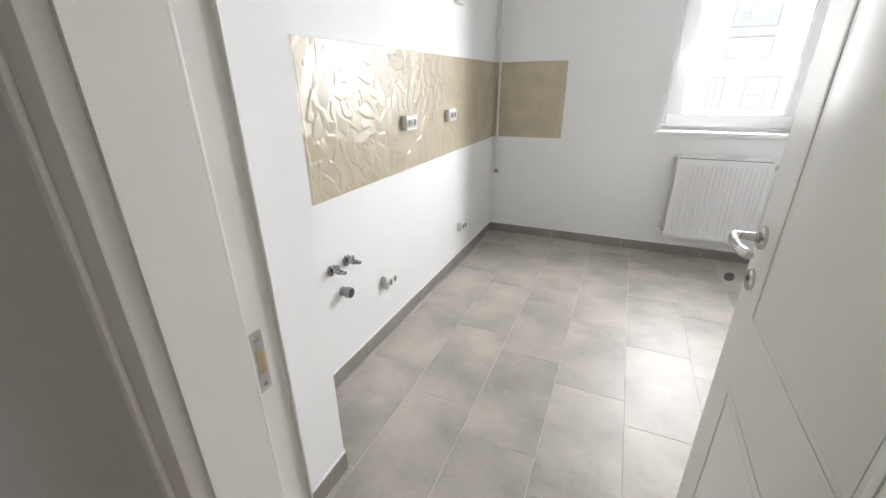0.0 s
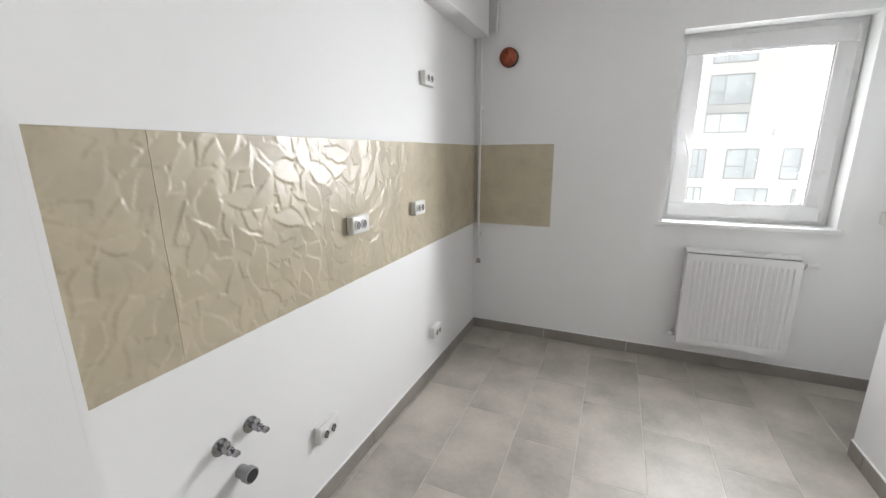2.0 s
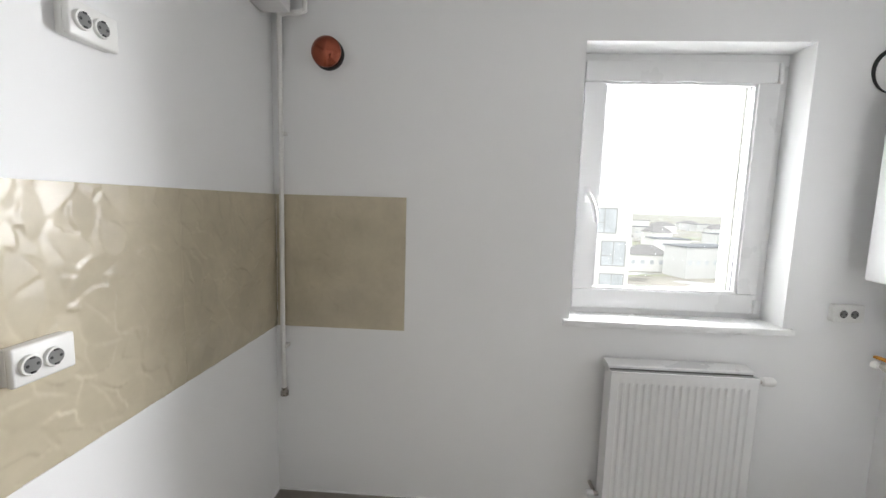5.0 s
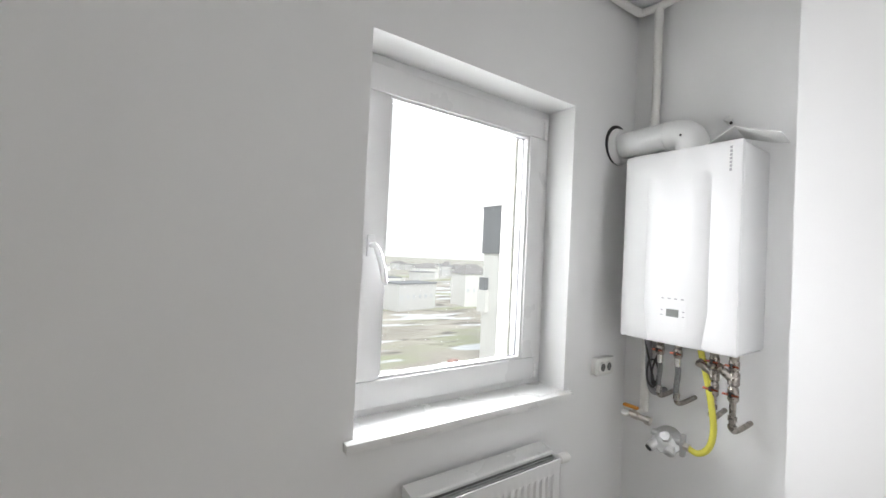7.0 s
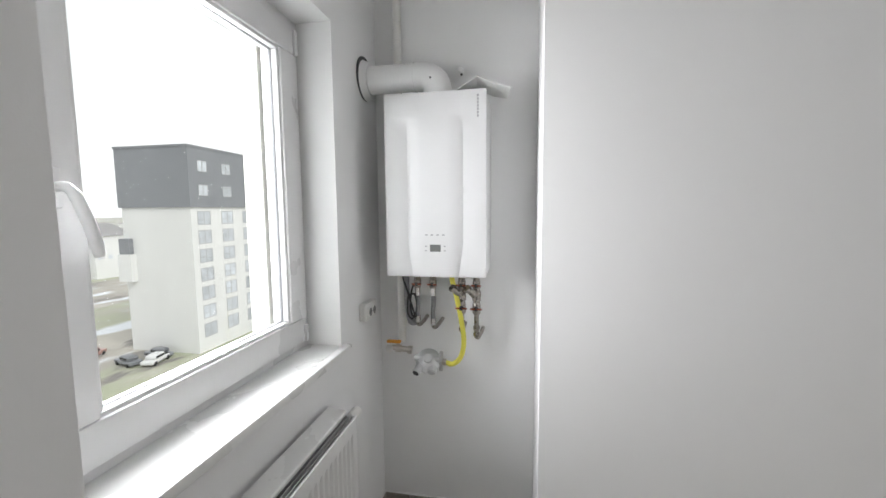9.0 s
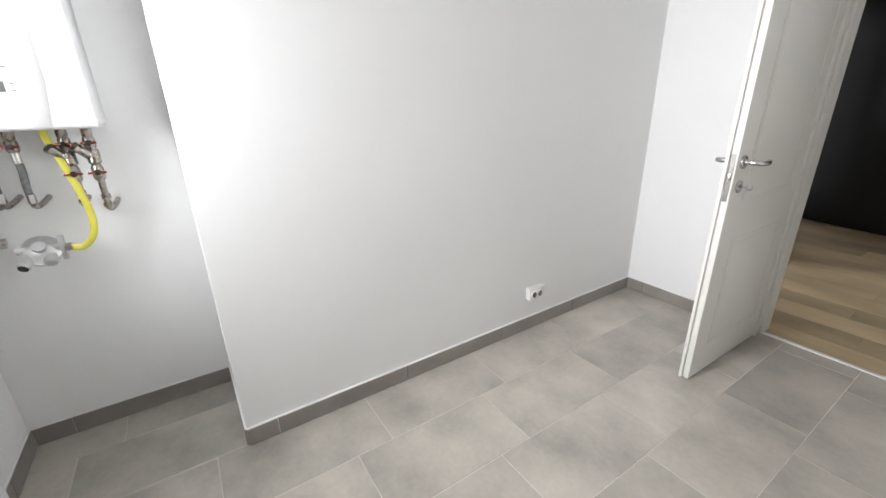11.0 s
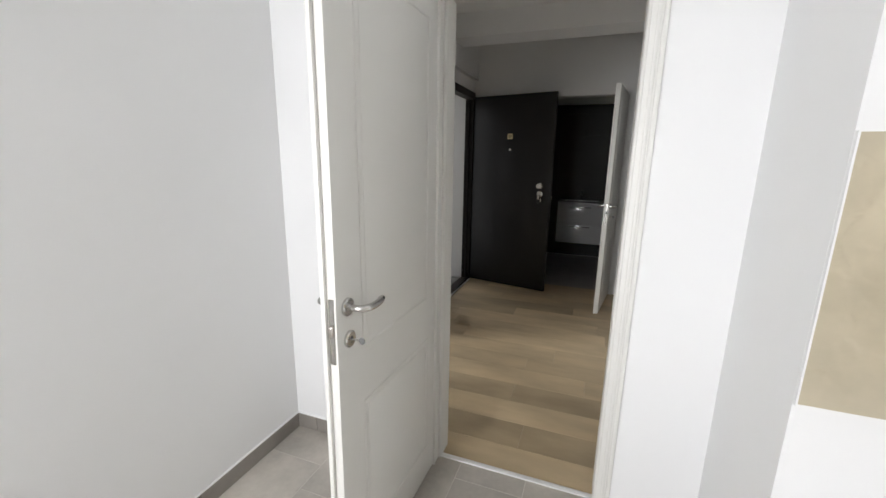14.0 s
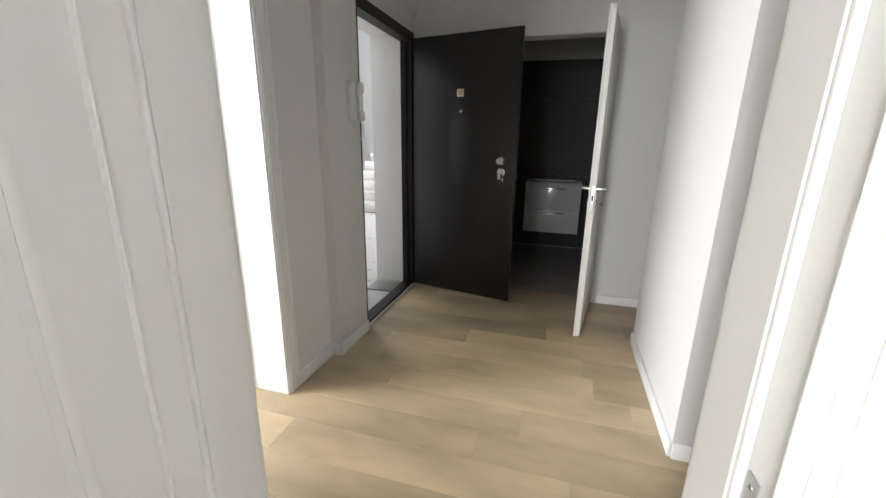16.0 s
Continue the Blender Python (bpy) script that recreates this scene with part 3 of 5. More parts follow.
part("front_panel", ribbed(yf, 1), M_WHITE, rad)
part("back_panel", ribbed(yk, -1), M_WHITE, rad)
part("side_cover", sbox(0.002, -0.003, 0.0, yf - 0.002, yk + 0.006, 0.02, H + 0.002, seg=1), M_WHITE, rad)
part("side_cover", sbox(0.002, W, W + 0.003, yf - 0.002, yk + 0.006, 0.02, H + 0.002, seg=1), M_WHITE, rad)
grille = part("top_grille", soft(boxes((-0.003, W + 0.003, yf - 0.002, yf + 0.005, H - 0.003, H + 0.0015)), 0.001, 2), M_WHITE, rad)
for k in range(2):
    y = yf + 0.014 + k * 0.013
    part("slat", boxes((0.002, W - 0.002, y, y + 0.003, H - 0.012, H - 0.001)), M_ALU, grille, "thin grey grille bar")
# Dark strips put the shade of the open slots into colour.
part("slot_shade", boxes((0.002, W - 0.002, yf + 0.005, yf + 0.0345, H - 0.020, H - 0.014), (0.002, W - 0.002, yf + 0.0346, yf + 0.0358, H - 0.020, H + 0.003)), M_GREYPL, grille, "dark strips standing for shade in the grille slots")
bm = bmesh.new()
prof = ((yf + 0.036, H - 0.012), (yf + 0.036, H + 0.011), (yf + 0.040, H + 0.015), (-0.022, H + 0.024), (-0.018, H + 0.021), (-0.018, H - 0.004), (-0.024, H - 0.012))
ends = [[bm.verts.new((x, y, z)) for y, z in prof] for x in (-0.003, W + 0.003)]
bm.faces.new(ends[0])
bm.faces.new(ends[1][::-1])
for k in range(len(prof)):
    n = (k + 1) % len(prof)
    bm.faces.new((ends[0][k], ends[0][n], ends[1][n], ends[1][k]))
part("top_cover", bm, M_SILL, rad, "pale sloping top cover plate")
part("fin_pack", boxes(*[(0.02 + k * (W - 0.04) / 40, 0.022 + k * (W - 0.04) / 40, yf + 0.012, yk - 0.012, 0.03, H - 0.03) for k in range(41)]), M_WHITE, rad)
part("bottom_rail", sbox(0.004, 0.0, W, yf + 0.002, yk, -0.001, 0.012), M_WHITE, rad)
for bx in (0.10, W - 0.13):
    part("bracket", boxes((bx, bx + 0.03, yk, -0.0005, 0.12, 0.15)), M_WHITE, rad)
val = part("thermostat_valve", tube(bmesh.new(), [(W, yf + 0.034, H - 0.024), (W + 0.035, yf + 0.034, H - 0.024)], 0.009), M_BRASS, rad)
part("valve_head", lathe(bmesh.new(), (W + 0.030, yf + 0.034, H - 0.024), (1, -0.1, 0.05), ((0, 0.013), (0.006, 0.018), (0.040, 0.019), (0.050, 0.015)), 20), M_PLASTIC, val)
part("pipe", tube(bmesh.new(), arc([(W + 0.018, yf + 0.034, H - 0.028), (W + 0.018, yf + 0.055, H - 0.055), (W + 0.018, -0.0005, H - 0.065)], 4), 0.008), M_BRASS, rad)
val = part("return_valve", tube(bmesh.new(), [(0, yf + 0.045, 0.035), (-0.030, yf + 0.045, 0.035)], 0.009), M_BRASS, rad)
part("valve_cap", lathe(bmesh.new(), (-0.025, yf + 0.045, 0.035), (-1, 0, 0), ((0, 0.014), (0.022, 0.014), (0.026, 0.011)), 18), M_WHITE, val)
part("pipe", tube(bmesh.new(), arc([(-0.018, yf + 0.045, 0.035), (-0.018, yf + 0.07, 0.035), (-0.018, -0.0005, 0.035)], 4), 0.008), M_BRASS, rad)

# ---------------------------------------------------------------- splashback
rng = np.random.RandomState(7)


def petals(w, h, size, step=0.004):
    """A height field of overlapping pointed leaves about size long, each rising to a crisp ridge along one edge."""
    nx, nz = int(round(w / step)) + 1, int(round(h / step)) + 1
    X, Z = np.meshgrid(np.linspace(0, w, nx), np.linspace(0, h, nz))
    F = np.zeros_like(X)
    du, dz = size * 0.44, size * 0.56
    seats = [((i + 0.5 * (j % 2)) * du, j * dz) for j in range(-1, int(h / dz) + 3) for i in range(-1, int(w / du) + 3)]
    rng.shuffle(seats)
    for cx, cz in seats:
        cx, cz = cx + rng.uniform(-0.3, 0.3) * du, cz + rng.uniform(-0.3, 0.3) * dz
        a = math.pi / 2 + rng.normal(0.0, 0.62) + 0.7 * math.sin(cx * 5.1 + cz * 3.0)
        ln, wd = size * rng.uniform(0.50, 0.72), size * rng.uniform(0.25, 0.34)
        k = rng.choice((-1, 1)) * size * rng.uniform(0.05, 0.26)
        u = ((X - cx) * math.cos(a) + (Z - cz) * math.sin(a)) / ln
        v = -(X - cx) * math.sin(a) + (Z - cz) * math.cos(a) - k * u * u
        half = wd * np.clip(1 - np.abs(u) ** 1.7, 0, None) + 1e-6
        r = np.clip((v / half * rng.choice((-1, 1)) + 1) / 2, 0, 1)
        inside = (np.abs(u) < 1) & (np.abs(v) < half)
        height = 0.0031 * r ** 2.1 * np.clip(1 - np.abs(u) ** 3, 0, 1) + 0.0007 * np.sin(r * math.pi) + 0.0003
        F = np.where(inside, height, F)
    G = F.copy()
    G[1:-1, 1:-1] = (F[1:-1, 1:-1] * 4 + F[:-2, 1:-1] + F[2:, 1:-1] + F[1:-1, :-2] + F[1:-1, 2:]) / 8
    return G, step


def relief_tile(name, field, step, u0, u1, z0, z1, at, parent, material):
    """One tile cut out of the height field: u along the wall, z up, relief along +y of the tile's own axes."""
    i0, i1, j0, j1 = int(round(u0 / step)), int(round(u1 / step)), int(round(z0 / step)), int(round(z1 / step))
    nx, nz = i1 - i0 + 1, j1 - j0 + 1
    vs, g = [], 0.0002
    for j in range(nz):
        for i in range(nx):
            u = min(max((i0 + i) * step, u0 + g), u1 - g)
            z = min(max((j0 + j) * step, z0 + g), z1 - g)
            vs.append((u, 0.006 + float(field[j0 + j, i0 + i]) , z))
    fs = [(j * nx + i, j * nx + i + 1, (j + 1) * nx + i + 1, (j + 1) * nx + i) for j in range(nz - 1) for i in range(nx - 1)]
    border = [i for i in range(nx)] + [j * nx + nx - 1 for j in range(1, nz)] + [(nz - 1) * nx + i for i in range(nx - 2, -1, -1)] + [j * nx for j in range(nz - 2, 0, -1)]
    n0 = len(vs)
    for b in border:
        vs.append((vs[b][0], 0.0, vs[b][2]))
    m = len(border)
    fs += [(border[k], n0 + k, n0 + (k + 1) % m, border[(k + 1) % m]) for k in range(m)]
    me = bpy.data.meshes.new(name)
    me.from_pydata(vs, [], fs)
    me.materials.append(material)
    me.shade_smooth()
    me.set_sharp_from_angle(angle=radians(60))
    ob = new(name, me)
    ob.parent = parent
    ob.matrix_basis = at
    return ob


def splash(parent, length, cuts, at, z0=0.896, h=0.600, material=M_RELIEF, depth=1.0, grout=M_TGROUT):
    field, step = petals(length, h, 0.120)
    field = field * depth
    bed = part("grout_bed", boxes((0.0005, length - 0.0005, 0.0003, 0.0058, z0 + 0.0005, z0 + h - 0.0005)), grout, parent, at=at)
    for a, b in zip([0.0] + cuts, cuts + [length]):
        relief_tile("tile", field, step, a, b, 0.0, h, at @ pose(0, 0, z0), parent, material)


# along the long wall (u runs towards the door), across the column and beside the window wall's corner
splash(wall_west, YN - CY - 0.004, [0.605, 1.205, 1.808, 2.403], pose(0, YN - 0.002, 0, 0, 0, -90))
splash(column, CX - 0.018, [], pose(CX - 0.005, CY, 0, 0, 0, 0) @ Matrix.Diagonal((-1, 1, 1, 1)), depth=0.7)
splash(wall_north, 0.584, [], pose(0.596, YN, 0, 0, 0, 180), depth=0.35)
part("tile_trim", boxes((0.0, 0.010, CY + 0.012, YN - 0.012, 1.4962, 1.502), (0.0, 0.010, CY + 0.012, YN - 0.012, 0.890, 0.8958)), M_WALL, wall_west, "white joint line")
part("tile_trim", boxes((CX - 0.0046, CX - 0.0005, CY + 0.0003, CY + 0.0115, 0.893, 1.4985)), M_WALL, column, "white corner trim of the tiles")


# ---------------------------------------------------------------- sockets, taps, pipes on the kitchen walls
def socket(at, label, w=0.118, h=0.072, group="wall sockets"):
    """A surface-mounted double socket. Local: back on y = 0, facing +y, centred in x, bottom at z = 0."""
    s = thing("wall_socket", at, label, "socket", group)
    part("back_box", sbox(0.004, -w / 2, w / 2, 0.0, 0.018, 0, h), M_PLASTIC, s)
    part("cover", sbox(0.006, -w / 2 - 0.002, w / 2 + 0.002, 0.018, 0.034, -0.002, h + 0.002, seg=3), M_PLASTIC, s)
    for x in (-0.013, 0.031):
        ins = part("insert", lathe(bmesh.new(), (x, 0.033, h / 2), (0, 1, 0), ((0, 0.0205), (0.006, 0.0205), (0.008, 0.0195), (0.0081, 0.0170), (0.0082, 0.0165)), 24), M_PLASTIC, s)
        part("well", lathe(bmesh.new(), (x, 0.0405, h / 2), (0, 1, 0), ((0, 0.0158), (0.0012, 0.0158)), 24), M_GREYPL, ins, "grey socket well")
        for dx in (-0.0095, 0.0095):
            part("contact_hole", lathe(bmesh.new(), (x + dx, 0.0412, h / 2), (0, 1, 0), ((0, 0.0032), (0.0010, 0.0032)), 10), M_BLACK, ins)
        for dz in (0.0125, -0.0160):
            part("earth_clip", boxes((x - 0.004, x + 0.004, 0.0413, 0.044, h / 2 + dz, h / 2 + dz + 0.0035)), M_BLACK, ins)
    return s


W90 = -90   # faces +x
first = socket(pose(0.008, 1.612, 1.110, 0, 0, W90), "white surface double socket with grey wells on the tiled splashback")
for x, y, z, turn, label in ((0.008, 2.182, 1.110, W90, "white surface double socket with grey wells on the tiled splashback"),
                             (0.000, 1.325, 0.305, W90, "white surface double socket low on the white wall"),
                             (0.000, 2.420, 0.270, W90, "white surface double socket low on the white wall"),
                             (0.000, 2.345, 1.800, W90, "white surface double socket high on the white wall"),
                             (2.470, YN, 1.030, 180, "white double socket beside the window"),
                             (XE, 0.938, 0.200, 90, "white double socket just above the skirting tiles")):
    c = copy_thing(first, pose(x, y, z, 0, 0, turn))
    tagged(c, label)


def angle_tap(at):
    """Local: wall on y = 0, spout along +y."""
    t = thing("angle_valve", at, "chrome angle valve with a round wall flange", "valve", "kitchen water taps")
    part("flange", lathe(bmesh.new(), (0, 0, 0), (0, 1, 0), ((0, 0.027), (0.004, 0.027), (0.010, 0.016), (0.0101, 0.012)), 24), M_DARKCHROME, t)
    part("body", lathe(bmesh.new(), (0, 0.009, 0), (0, 1, 0), ((0, 0.010), (0.018, 0.010), (0.020, 0.0135), (0.036, 0.0135), (0.038, 0.010), (0.048, 0.010)), 20), M_DARKCHROME, t)
    part("grip", sbox(0.004, -0.010, 0.010, 0.056, 0.078, -0.007, 0.007), M_DARKCHROME, t)
    part("outlet", lathe(bmesh.new(), (0, 0.036, 0.008), (0.15, 0.2, 1), ((0, 0.008), (0.010, 0.008), (0.011, 0.0095), (0.020, 0.0095)), 14), M_DARKCHROME, t)
    return t


tap = angle_tap(pose(0, 0.880, 0.585, 0, 0, W90))
copy_thing(tap, pose(0, 0.990, 0.588, 0, 0, W90))
drain = thing("drain_pipe", pose(0, 0.935, 0.455, 0, 0, W90), "grey plastic drain stub with a dark rubber mouth", "pipe")
bm = lathe(bmesh.new(), (0, 0, 0), (0, 1, 0), ((0, 0.021), (0.030, 0.021), (0.031, 0.026), (0.050, 0.026), (0.052, 0.024)), 24)
part("sleeve", bm, M_HOSE, drain)
part("mouth", lathe(bmesh.new(), (0, 0.0518, 0), (0, 1, 0), ((0, 0.021), (0.001, 0.021)), 24), M_BLACK, drain)

riser = thing("gas_pipe", pose(0.052, YN - 0.038, 0), "thin white gas pipe down the corner with a capped end", "pipe")
part("pipe", tube(bmesh.new(), arc([(0, 0, 0.610), (-0.004, 0, 0.9), (0, 0, 1.6), (0, 0, 2.20), (0.004, 0, 2.235), (0.030, 0, 2.245), (0.075, 0, 2.245), (0.105, 0, 2.255), (0.110, 0, 2.29), (0.110, 0, TOP - 0.001)], 6), 0.0105, 14), M_GASPIPE, riser)
part("end_cap", lathe(bmesh.new(), (0, 0, 0.612), (0, 0, -1), ((0, 0.014), (0.016, 0.014), (0.018, 0.019), (0.036, 0.019), (0.038, 0.012)), 8), M_NICKEL, riser, "dull brass end cap")
for cz in (0.80, 1.75):
    part("clip", boxes((-0.013, 0.013, -0.004, 0.0375, cz, cz + 0.015)), M_GASPIPE, riser)
trunk = thing("pipe_boxing", pose(0, YN, 2.225), "white boxed duct running along the ceiling", "duct")
part("boxing", sbox(0.004, 0.0005, 0.120, -2.7545, -0.080, 0.0, TOP - 2.2255), M_WALL, trunk)

vent = thing("vent_cap", pose(0.252, YN, 2.092), "round reddish-brown copper-coloured vent cap on the wall", "vent")
part("cap", lathe(bmesh.new(), (0, 0, 0), (0, -1, 0), ((0, 0.058), (0.030, 0.058), (0.034, 0.063), (0.042, 0.063), (0.050, 0.056), (0.060, 0.045), (0.067, 0.028), (0.070, 0.001)), 40), M_COPPER, vent)
part("collar", lathe(bmesh.new(), (0, -0.0005, 0), (0, -1, 0), ((0, 0.066), (0.010, 0.066), (0.012, 0.062)), 40), M_BLACK, vent)

# ---------------------------------------------------------------- boiler and its pipes
BX, BY0, BY1, BZ0, BZ1 = 2.415, 2.695, 3.100, 1.226, 1.947
boiler = thing("gas_boiler", pose(XN, (BY0 + BY1) / 2, BZ0), "white wall-hung gas boiler with a small grey display", "boiler")
hw, dep, hh = (BY1 - BY0) / 2, XN - BX, BZ1 - BZ0
part("casing", sbox(0.012, -dep + 0.022, -0.0005, -hw, hw, 0, hh, seg=3), M_BOILER, boiler)
bm = bmesh.new()
ys = [(-hw, 0.004), (-hw + 0.012, 0.0), (-0.112, 0.0), (-0.098, 0.013), (-0.05, 0.017), (0.05, 0.017), (0.098, 0.013), (0.112, 0.0), (hw - 0.012, 0.0), (hw, 0.004)]
zs = [0.0, 0.010, 0.055, 0.13, 0.30, 0.55, hh - 0.10, hh - 0.085, hh - 0.010, hh]
rows = []
for z in zs:
    k = 1.0 if z < hh - 0.09 else 0.0
    pinch = 1.0 - 0.16 * max(0.0, (0.13 - z) / 0.13)
    rows.append([bm.verts.new((-dep + 0.022 - 0.021 + (0.004 if z in (zs[0], zs[-1]) else 0.0) + (d if abs(y) > 0.15 else 0.010 - (d * k) * 0.75 - 0.010 * (1 - k)),
                               y * (pinch if abs(y) < 0.12 else 1.0), z)) for y, d in ys])
for a, b in zip(rows, rows[1:]):
    for i in range(len(ys) - 1):
        bm.faces.new((a[i], a[i + 1], b[i + 1], b[i]))
ext = bmesh.ops.extrude_face_region(bm, geom=bm.faces[:])
for v in ext["geom"]:
    if isinstance(v, bmesh.types.BMVert):
        v.co.x = -dep + 0.0225
part("front_cover", bm, M_BOILER, boiler)
xf = -dep - 0.0035
part("control_panel", sbox(0.0005, xf + 0.0008, xf + 0.004, -0.050, 0.050, 0.070, 0.158, seg=1), M_BOILER, boiler)
part("display", sbox(0.0005, xf, xf + 0.002, -0.024, 0.020, 0.102, 0.130, seg=1), M_SCREEN, boiler, "small grey display")
for y in (-0.040, 0.036):
    for z in (0.106, 0.124):
        part("button", sbox(0.0003, xf + 0.0002, xf + 0.002, y - 0.004, y + 0.004, z - 0.002, z + 0.002, seg=1), M_PRINT, boiler)
for k in range(7):
    z = hh - 0.020 - k * 0.0125
    part("label_bar", boxes((-dep - 0.0002, -dep + 0.002, -hw + 0.028, -hw + 0.035, z - 0.009, z)), M_PRINT, boiler)
for k in range(4):
    part("label_bar", boxes((xf + 0.0008, xf + 0.003, -0.040 + k * 0.023, -0.030 + k * 0.023, 0.166, 0.171)), M_PRINT, boiler)
part("top_port", lathe(bmesh.new(), (-0.13, hw - 0.055, hh), (0, 0, 1), ((-0.001, 0.036), (0.012, 0.036), (0.014, 0.033), (0.020, 0.033)), 24), M_BOILER, boiler)
part("bottom_plate", sbox(0.003, -dep + 0.030, -0.010, -hw + 0.008, hw - 0.008, -0.006, 0.0), M_BOILER, boiler)

flue = thing("boiler_flue", pose(2.545, 2.905, BZ1), "white flue pipe with an elbow from boiler to outer wall", "flue")
top = 0.098
part("elbow", tube(bmesh.new(), arc([(0, 0, 0.0), (0, 0, 0.030), (0, 0.010, 0.070), (0, 0.045, top - 0.004), (0, 0.085, top), (0, 0.10, top)], 6), 0.058, 28), M_WHITE, flue)
part("straight_pipe", lathe(bmesh.new(), (0, 0.095, top), (0, 1, 0), ((0, 0.060), (0.012, 0.060), (0.0121, 0.056), (YN - 2.905 - 0.0955, 0.056)), 28), M_WHITE, flue)
part("socket_ring", lathe(bmesh.new(), (0, 0, -0.0005), (0, 0, 1), ((0, 0.064), (0.018, 0.064), (0.020, 0.060)), 28), M_WHITE, flue)
part("wall_collar", lathe(bmesh.new(), (0, YN - 2.905 - 0.030, top), (0, 1, 0), ((0, 0.070), (0.004, 0.074), (0.022, 0.080), (0.025, 0.083)), 32), M_WHITE, flue)
part("rubber_seal", lathe(bmesh.new(), (-0.006, YN - 2.905 - 0.0050, top + 0.006), (0, 1, 0), ((0, 0.089), (0.0045, 0.090)), 32), M_BLACK, flue, "black rubber seal")
part("screw", lathe(bmesh.new(), (-0.057, 0.020, 0.075), (-1, 0, 0), ((0, 0.004), (0.004, 0.004)), 10), M_BLACK, flue)

sheet = thing("paper_manual", pose(2.55, 2.678, BZ1 + 0.0005), "white folded paper manual lying on the boiler", "paper")
bm = bmesh.new()
pr = [(-0.10, 0.004, 0.0), (-0.085, 0.006, -0.010), (0.0, 0.058, 0.0), (0.075, 0.026, 0.010), (0.128, 0.010, 0.0)]
a = [bm.verts.new((-0.10 + d, 0.055 - y, z)) for y, z, d in pr]
b = [bm.verts.new((0.06 + d, 0.075 - y, z * 0.85 + 0.002)) for y, z, d in pr]
for i in range(len(pr) - 1):
    bm.faces.new((a[i], a[i + 1], b[i + 1], b[i]))
ext = bmesh.ops.extrude_face_region(bm, geom=bm.faces[:])
for v in ext["geom"]:
    if isinstance(v, bmesh.types.BMVert):
        v.co.z -= 0.0035
part("sheet", bm, M_PAPER, sheet)
clip = thing("flue_clip", pose(XN, 2.825, 2.085), "small wall clip behind the boiler flue", "clip")
part("stem", tube(bmesh.new(), [(0, 0, 0), (-0.030, 0, 0.010)], 0.005, 10), M_BLACK, clip)
part("head", lathe(bmesh.new(), (-0.028, 0, 0.010), (-1, 0, 0), ((0, 0.014), (0.012, 0.014), (0.016, 0.010)), 16), M_WHITE, clip)

gas = thing("gas_riser", pose(XN - 0.040, 3.105, 0), "white gas pipe from ceiling to the orange gas tap", "pipe")
part("riser", tube(bmesh.new(), [(0, 0, 0.90), (0, 0, TOP - 0.04)], 0.018, 16), M_GASPIPE, gas)
part("ceiling_run", tube(bmesh.new(), arc([(0, 0, TOP - 0.050), (0, -0.005, TOP - 0.032), (0, -0.04, TOP - 0.028), (0, -0.30, TOP - 0.028), (0, YNIB - 3.105 + 0.001, TOP - 0.028)], 4), 0.017, 16), M_GASPIPE, gas)
part("ceiling_run", tube(bmesh.new(), arc([(0, -0.01, TOP - 0.030), (-0.01, 0.06, TOP - 0.028), (-0.06, 0.085, TOP - 0.028), (-0.5, 0.088, TOP - 0.028), (-2.45, 0.088, TOP - 0.028)], 4), 0.017, 16), M_GASPIPE, gas)
part("elbow", lathe(bmesh.new(), (0, 0, 0.905), (0, 0, -1), ((0, 0.017), (0.030, 0.017), (0.034, 0.014)), 14), M_GASPIPE, gas)
tapp = part("gas_tap", lathe(bmesh.new(), (-0.075, 0.030, 0.872), (0.1, -1, -0.12), ((0, 0.012), (0.020, 0.012), (0.021, 0.017), (0.045, 0.017), (0.046, 0.013), (0.075, 0.013), (0.076, 0.018), (0.095, 0.018)), 14), M_BRASS, gas, "brass gas tap")
part("stub", tube(bmesh.new(), arc([(0, 0, 0.885), (-0.03, 0.010, 0.870), (-0.078, 0.026, 0.868)], 4), 0.012, 12), M_GASPIPE, gas)
part("union", lathe(bmesh.new(), (-0.078, 0.055, 0.868), (0, -1, 0), ((0, 0.010), (0.004, 0.016), (0.030, 0.016), (0.034, 0.012)), 14), M_GASPIPE, tapp)
part("tap_handle", sbox(0.004, -0.088, -0.066, -0.015, 0.050, 0.895, 0.907), M_ORANGE, tapp, "orange lever handle")
part("handle_stem", lathe(bmesh.new(), (-0.074, 0.002, 0.872), (0, 0, 1), ((0, 0.008), (0.026, 0.008)), 12), M_BRASS, tapp)

reg = thing("gas_regulator", pose(2.552, 2.962, 0.822), "round cast aluminium gas regulator on the gas line", "gas regulator")
ax = Vector((-0.75, -0.10, 0.65)).normalized()
part("bowl", lathe(bmesh.new(), -ax * 0.030, ax, ((0, 0.030), (0.008, 0.044), (0.024, 0.050), (0.028, 0.056), (0.036, 0.056), (0.040, 0.046), (0.052, 0.034), (0.056, 0.020), (0.068, 0.018)), 28), M_ALU, reg)
part("flange_rim", lathe(bmesh.new(), -ax * 0.002, ax, ((0, 0.058), (0.005, 0.058)), 8), M_ALU, reg)
part("body", lathe(bmesh.new(), (0, 0.062, 0.010), (0, -1, 0), ((0, 0.012), (0.010, 0.016), (0.105, 0.016), (0.112, 0.012)), 16), M_ALU, reg)
part("lower_boss", lathe(bmesh.new(), (-0.010, 0.030, -0.010), (-0.75, 0.25, -0.45), ((0, 0.018), (0.050, 0.018), (0.054, 0.015)), 18), M_ALU, reg)
